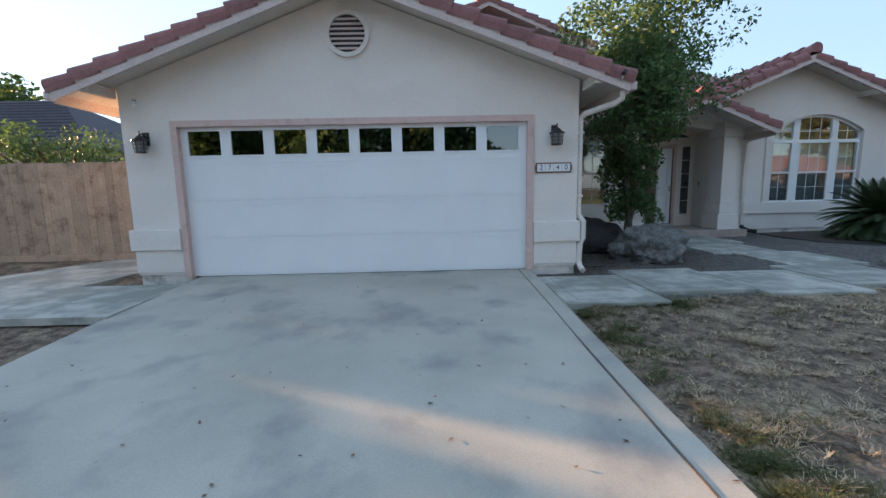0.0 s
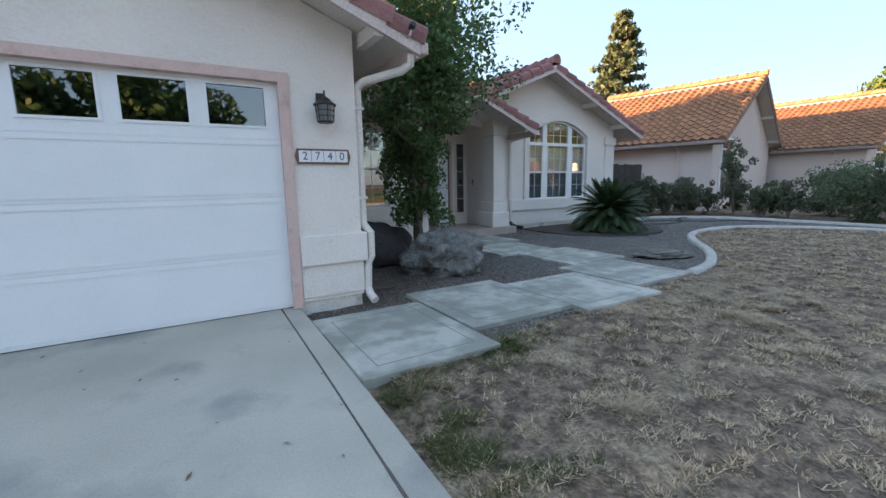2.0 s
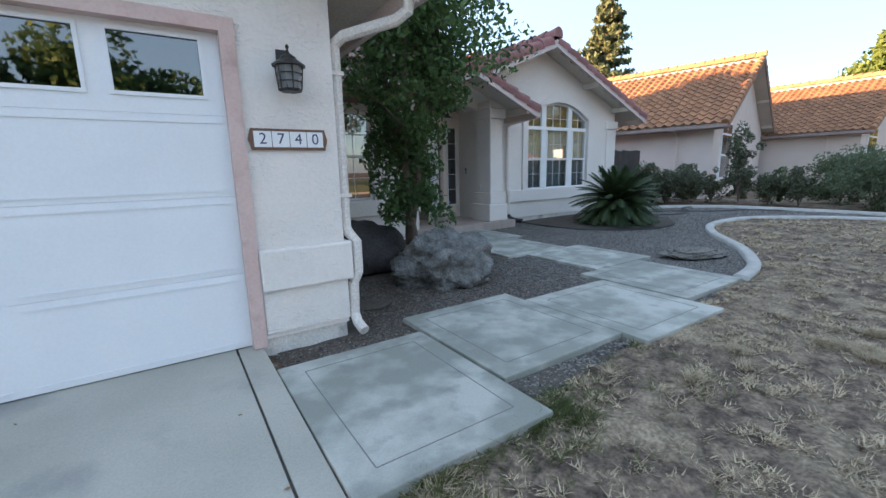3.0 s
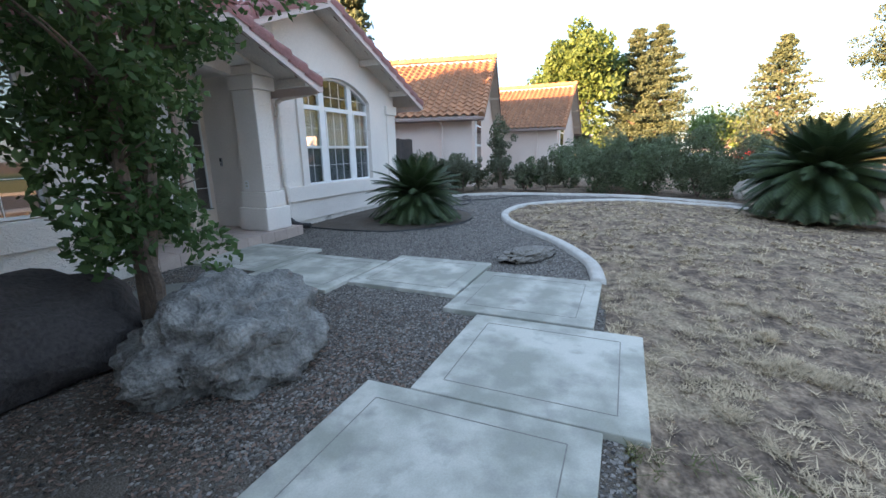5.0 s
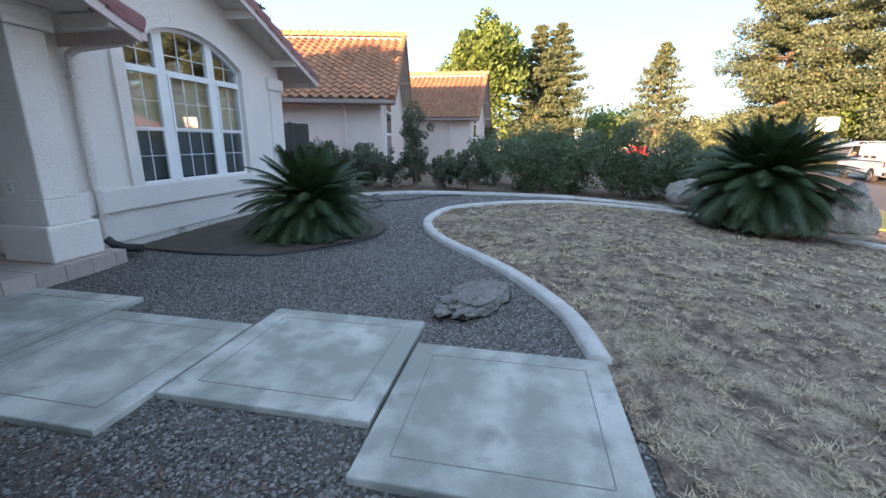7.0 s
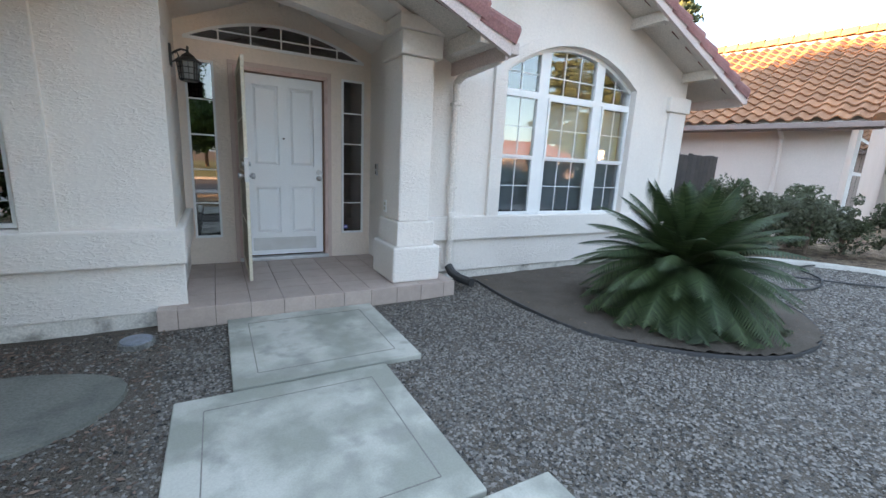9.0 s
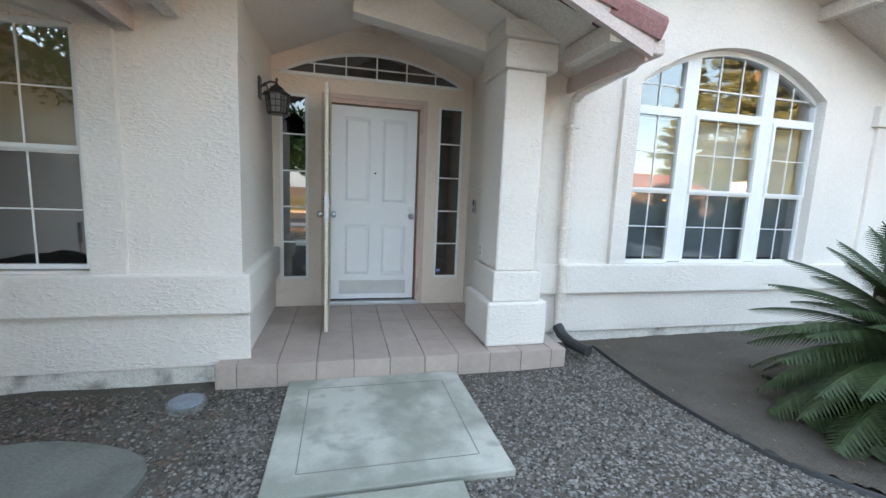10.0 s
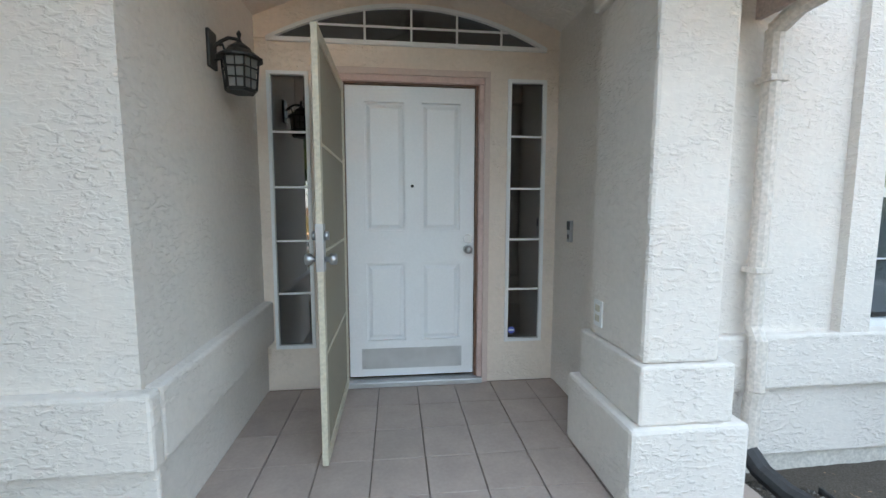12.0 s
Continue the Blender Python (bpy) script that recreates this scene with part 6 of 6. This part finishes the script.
def vehicle(at, turn, paint, label, name, truck=False):
    """A parked car or utility truck; x runs to its front."""
    v = thing(name, label, "truck" if truck else "car", at)
    m = pose(*at, 0, 0, turn)

    def P(nm, bm, mt, parent=None, lb=""):
        bmesh.ops.transform(bm, matrix=m, verts=bm.verts)
        return part(nm, bm, mt, parent or v, lb)
    L = 5.6 if truck else 4.5
    hb = 1.05 if truck else 0.85
    P("body", box(BM(), -L / 2, L / 2, -0.9, 0.9, 0.35, hb, 0.09), paint)
    if truck:
        P("cab", prism(BM(), [(0.1, hb), (2.0, hb), (1.35, 1.85), (0.25, 1.85)], "y", -0.82, 0.82), paint)
        P("utility_box", box(BM(), -2.75, 0.0, -0.98, 0.98, hb, 1.45, 0.03), paint)
        P("side_window", prism(BM(), [(0.35, 1.15), (1.6, 1.15), (1.2, 1.75), (0.4, 1.75)], "y", -0.835, 0.835), DARKGLASS)
        P("ladder_rack", tube(BM(), [(-2.7, -0.8, 1.95), (1.9, -0.8, 1.95)], 0.03, 6), paint)
        P("ladder_rack", tube(BM(), [(-2.7, 0.8, 1.95), (1.9, 0.8, 1.95)], 0.03, 6), paint)
        for xx in (-2.6, -0.2):
            P("rack_post", tube(BM(), [(xx, -0.8, 1.4), (xx, -0.8, 1.95), (xx, 0.8, 1.95), (xx, 0.8, 1.4)], 0.03, 6), paint)
        P("bumper", box(BM(), -2.95, -2.72, -0.9, 0.9, 0.4, 0.6, 0.03), RUBBER)
        for s in (-1, 1):
            P("tail_lamp", box(BM(), -2.78, -2.755, s * 0.8 - 0.12, s * 0.8 + 0.12, 0.75, 1.05), CARRED)
            for q in range(3):
                P("lettering_bar", box(BM(), -2.0 + q * 0.8, -1.5 + q * 0.8, s * 0.985 - 0.003, s * 0.985 + 0.003, 1.18, 1.28), BLACKPL)
    else:
        P("cabin", prism(BM(), [(-1.9, hb), (1.2, hb), (0.5, 1.42), (-1.3, 1.42)], "y", -0.75, 0.75), paint)
        P("side_window", prism(BM(), [(-1.6, hb + 0.05), (0.9, hb + 0.05), (0.4, 1.36), (-1.2, 1.36)], "y", -0.765, 0.765), DARKGLASS)
    for sx in (-L * 0.3, L * 0.31):
        for s in (-1, 1):
            w = P("wheel", tube(BM(), [(sx, s * 0.72, 0.36), (sx, s * 0.93, 0.36)], 0.36, 18), RUBBER)
            P("rim", tube(BM(), [(sx, s * 0.92, 0.36), (sx, s * 0.945, 0.36)], 0.21, 14), CHROME, w)
    return v


vehicle((29.0, -12.4, -0.19), -15, CARWHITE, "white utility pickup truck with ladder rack parked across the street", "utility_truck", True)
vehicle((29.8, -18.6, -0.06), 0, CARWHITE, "white car parked on the drive behind the truck", "car")
vehicle((58, -7.5, -0.19), 0, CARRED, "red car parked far along the street", "car")
vehicle((66, 1.0, -0.1), 30, CARWHITE, "white car parked in the distance", "car")
vehicle((72, 4.5, -0.1), 50, CARWHITE, "pale van parked in the distance", "car")
vehicle((69, 8.0, -0.1), 50, CARWHITE, "white car beneath the far trees", "car")
lp = thing("street_lamp", "pale concrete street lamp with curved arm", "street lamp", (24.5, -15.2, -0.1))
part("pole", tube(BM(), [(24.5, -15.2, -0.1), (24.5, -15.2, 7.5)], [0.11, 0.07], 10), KERB, lp)
part("lamp_arm", tube(BM(), [(24.5, -15.2, 7.4), (24.4, -14.6, 7.9), (24.3, -13.4, 8.0)], 0.04, 8), CHROME, lp)
part("lamp_head", B(24.18, 24.42, -13.6, -12.9, 7.93, 8.05, 0.02), CHROME, lp)

# ---- loose stones, grass ----


def pebble_field(name, n, seed, region, size, material, label, zf, hgt=0.5):
    r = np.random.default_rng(seed)
    pts = []
    while len(pts) < n:
        x, y = r.uniform(region[0], region[1]), r.uniform(region[2], region[3])
        if region[4](x, y, r):
            pts.append((x, y))
    pts = np.array(pts)
    base = np.array([(1, 0, 0), (0, 1, 0), (-1, 0, 0), (0, -1, 0), (0, 0, 0.8), (0, 0, -0.8)], float)
    fs0 = np.array([(0, 1, 4), (1, 2, 4), (2, 3, 4), (3, 0, 4)])
    m = len(pts)
    sz = size * r.uniform(0.45, 1.5, m) ** 1.3
    vs = np.repeat(base[None], m, 0) * (1 + r.uniform(-0.35, 0.35, (m, 6, 3)))
    vs[..., 2] *= hgt * 1.6
    ang = r.uniform(0, 6.28, m)
    c, s = np.cos(ang)[:, None], np.sin(ang)[:, None]
    X = (vs[..., 0] * c - vs[..., 1] * s) * sz[:, None]
    Y = (vs[..., 0] * s + vs[..., 1] * c) * sz[:, None]
    Z = vs[..., 2] * sz[:, None]
    z0 = np.array([zf(x, y) for x, y in pts])
    V = np.stack([X + pts[:, 0:1], Y + pts[:, 1:2], Z + z0[:, None]], 2).reshape(-1, 3)
    F = (fs0[None] + (np.arange(m) * 6)[:, None, None]).reshape(-1, 3)
    return crown(name, (V, F), material, None, label)


def off_slab(x, y, m=0.0):
    return not any(a - m < x < b + m and c - m < y < d + m for a, b, c, d in SLAB_AT) and not (4.76 < x < 7.5 and y > 9.83) and not (y > 9.9 and x < 5) and not (x < 2.2 and y > 6.0)


def gravel_ok(x, y, r):
    dens = 1.0 if y < 9 else 0.8
    if x < 2.9 or (x < 4.9 and y > 7.2):
        dens = 0.35
    return r.random() < dens and off_slab(x, y) and in_gravel(x, y) and not in_poly(x, y, BED_POLY)


gzf = lambda x, y: gz(x, y) - 0.01 + rough(x, y, 0.012)
pebble_field("gravel_stones", 85000, 5, (1.4, 9.0, 4.3, 10.3, gravel_ok), 0.0085, PEBBLE, "loose grey and white gravel", gzf)
pebble_field("gravel_stones", 24000, 6, (9.0, 14.3, 4.3, 9.8, gravel_ok), 0.012, PEBBLE, "loose grey and white gravel", gzf)


def lawn_ok(x, y, r):
    if not (x > 1.40) or in_gravel(x, y) or not off_slab(x, y, -0.01):
        return False
    if x > 12.2 and y > 6 or x > 13.3 or (y < 1.2 and x > 11 + (y + 0.2) * 0.75):
        return False
    f = 0.6 * noise.noise(Vector((x * 1.7, y * 1.7, 9))) + 0.7 * noise.noise(Vector((x * 3.6, y * 7.5, 2)))
    return r.random() < 0.035 + 1.6 * max(0, f - 0.06)


def grass(name, n, seed, region, ok, hmin, hmax, material, label, zf, w=0.0035, tuft=7):
    r = np.random.default_rng(seed)
    pts = []
    while len(pts) < n:
        x, y = r.uniform(region[0], region[1]), r.uniform(region[2], region[3])
        if ok(x, y, r):
            for k in range(tuft):
                pts.append((x + r.normal() * 0.018, y + r.normal() * 0.018))
    pts = np.array(pts[:n])
    m = len(pts)
    h = r.uniform(hmin, hmax, m)
    a = r.uniform(0, 6.28, m)
    lean = r.uniform(0.8, 3.0, m) * h
    z0 = np.array([zf(x, y) for x, y in pts]) - 0.005
    dx, dy = np.cos(a), np.sin(a)
    b0 = np.stack([pts[:, 0] - dy * w, pts[:, 1] + dx * w, z0], 1)
    b1 = np.stack([pts[:, 0] + dy * w, pts[:, 1] - dx * w, z0], 1)
    tip = np.stack([pts[:, 0] + dx * lean, pts[:, 1] + dy * lean, z0 + h], 1)
    V = np.stack([b0, b1, tip], 1).reshape(-1, 3)
    return crown(name, (V, np.arange(3 * m).reshape(-1, 3)), material, None, label)


grass("dry_grass", 110000, 7, (1.35, 7.5, -1.2, 5.0), lawn_ok, 0.010, 0.032, STRAW, "short dry straw-coloured lawn grass", turf_z, w=0.0042, tuft=16)
grass("dry_grass", 46000, 8, (7.5, 13.4, -1.2, 7.0), lawn_ok, 0.012, 0.035, STRAW, "short dry straw-coloured lawn grass", turf_z, w=0.008, tuft=10)


def tuft_ok(x, y, r):
    return lawn_ok(x, y, r) and noise.noise(Vector((x * 2.6, y * 2.6, 17))) > 0.34


grass("dry_grass", 9000, 19, (1.45, 9.0, -0.4, 5.4), tuft_ok, 0.03, 0.065, STRAW, "taller pale tufts of dry grass", turf_z, w=0.003, tuft=26)


def edge_ok(x, y, r):
    d = min(abs(x - 1.42) if y < 4.3 else 9, abs(y - 4.26) if 1.4 < x < 2.6 else 9, abs(y - 4.64) if 2.5 < x < 3.7 else 9)
    return lawn_ok(x, y, r) and r.random() < 0.9 * math.exp(-d / 0.22)


grass("green_grass", 9000, 9, (1.4, 4.0, 0.5, 4.9), edge_ok, 0.02, 0.06, GRASSG, "few green grass blades along the concrete edge", turf_z)


# leaf litter and mulch chips
def litter(name, n, seed, region, size, material, label, zf, ok):
    r = np.random.default_rng(seed)
    P_ = []
    while len(P_) < n:
        x, y = r.uniform(region[0], region[1]), r.uniform(region[2], region[3])
        if ok(x, y, r):
            P_.append((x, y, zf(x, y) + 0.004))
    c = np.array(P_)
    a = r.uniform(0, 6.28, n)
    u = np.stack([np.cos(a), np.sin(a), r.uniform(-0.15, 0.25, n)], 1) * (size * r.uniform(0.5, 1.3, n))[:, None]
    w = np.stack([-np.sin(a), np.cos(a), r.uniform(-0.15, 0.25, n)], 1) * (size * 0.45 * r.uniform(0.5, 1.2, n))[:, None]
    V = np.stack([c - u, c + w, c + u, c - w], 1).reshape(-1, 3)
    V[:, 2] += 0.003
    return crown(name, (V, np.arange(4 * n).reshape(-1, 4)), material, None, label)


DEAD = mat("dead_leaf", (0.16, 0.10, 0.06), 0.9, fine_amt=0, island=0.6)
CHIP = mat("bark_chip", (0.13, 0.085, 0.065), 0.9, fine_amt=0, island=0.7)
litter("leaf_litter", 90, 3, (-3.4, 1.3, 1.0, 6.0), 0.022, DEAD, "few dead brown leaves on the driveway", lambda x, y: drive_z(x, y) + 0.002, lambda x, y, r: True)
litter("bark_mulch", 9000, 4, (1.4, 4.9, 5.7, 9.95), 0.02, CHIP, "brown bark mulch under the small tree", gzf, lambda x, y, r: off_slab(x, y) and in_gravel(x, y) and r.random() < (1.0 if x < 4.3 else 0.4))
litter("leaf_litter", 350, 12, (7.9, 11.6, 7.6, 10.3), 0.014, DEAD, "dead leaves and crumbs on the bare soil", lambda x, y: gz(x, y) + 0.02 + 0.10 * math.exp(-((x - 9.3) ** 2 + (y - 8.6) ** 2) / 1.5), lambda x, y, r: in_poly(x, y, BED_POLY))
litter("leaf_litter", 500, 6, (1.4, 9.0, 0.5, 5.0), 0.016, DEAD, "dead leaves in the lawn", lambda x, y: turf_z(x, y) + 0.01, lambda x, y, r: lawn_ok(x, y, r))
hoop = thing("basketball_hoop", "white basketball backboard on a dark pole across the street", "basketball hoop", (39.4, -15.7, -0.1))
part("pole", tube(BM(), [(39.4, -15.7, -0.1), (39.4, -15.7, 3.0)], 0.06, 8), BLACK, hoop)
part("backboard", B(39.26, 39.32, -16.4, -15.0, 2.55, 3.5), CARWHITE, hoop)
part("rim", tube(BM(), [(39.02 + 0.23 * math.cos(k * 0.63), -15.7 + 0.23 * math.sin(k * 0.63), 2.7) for k in range(11)], 0.015, 5), CARRED, hoop)
for line in ([(11.0, 8.75), (11.7, 8.35), (12.5, 8.5), (13.1, 9.0), (13.9, 8.9)], [(11.3, 9.2), (12.0, 9.0), (12.9, 8.0), (13.6, 7.6), (13.9, 6.9)]):
    hs = thing("drip_hose", "thin black irrigation hose lying on the gravel", "hose", (line[0][0], line[0][1], gz(*line[0])))
    part("hose_line", tube(BM(), [(x, y, gz(x, y) + 0.018) for x, y in spline(line, 6)], 0.012, 6), BLACKPL, hs)
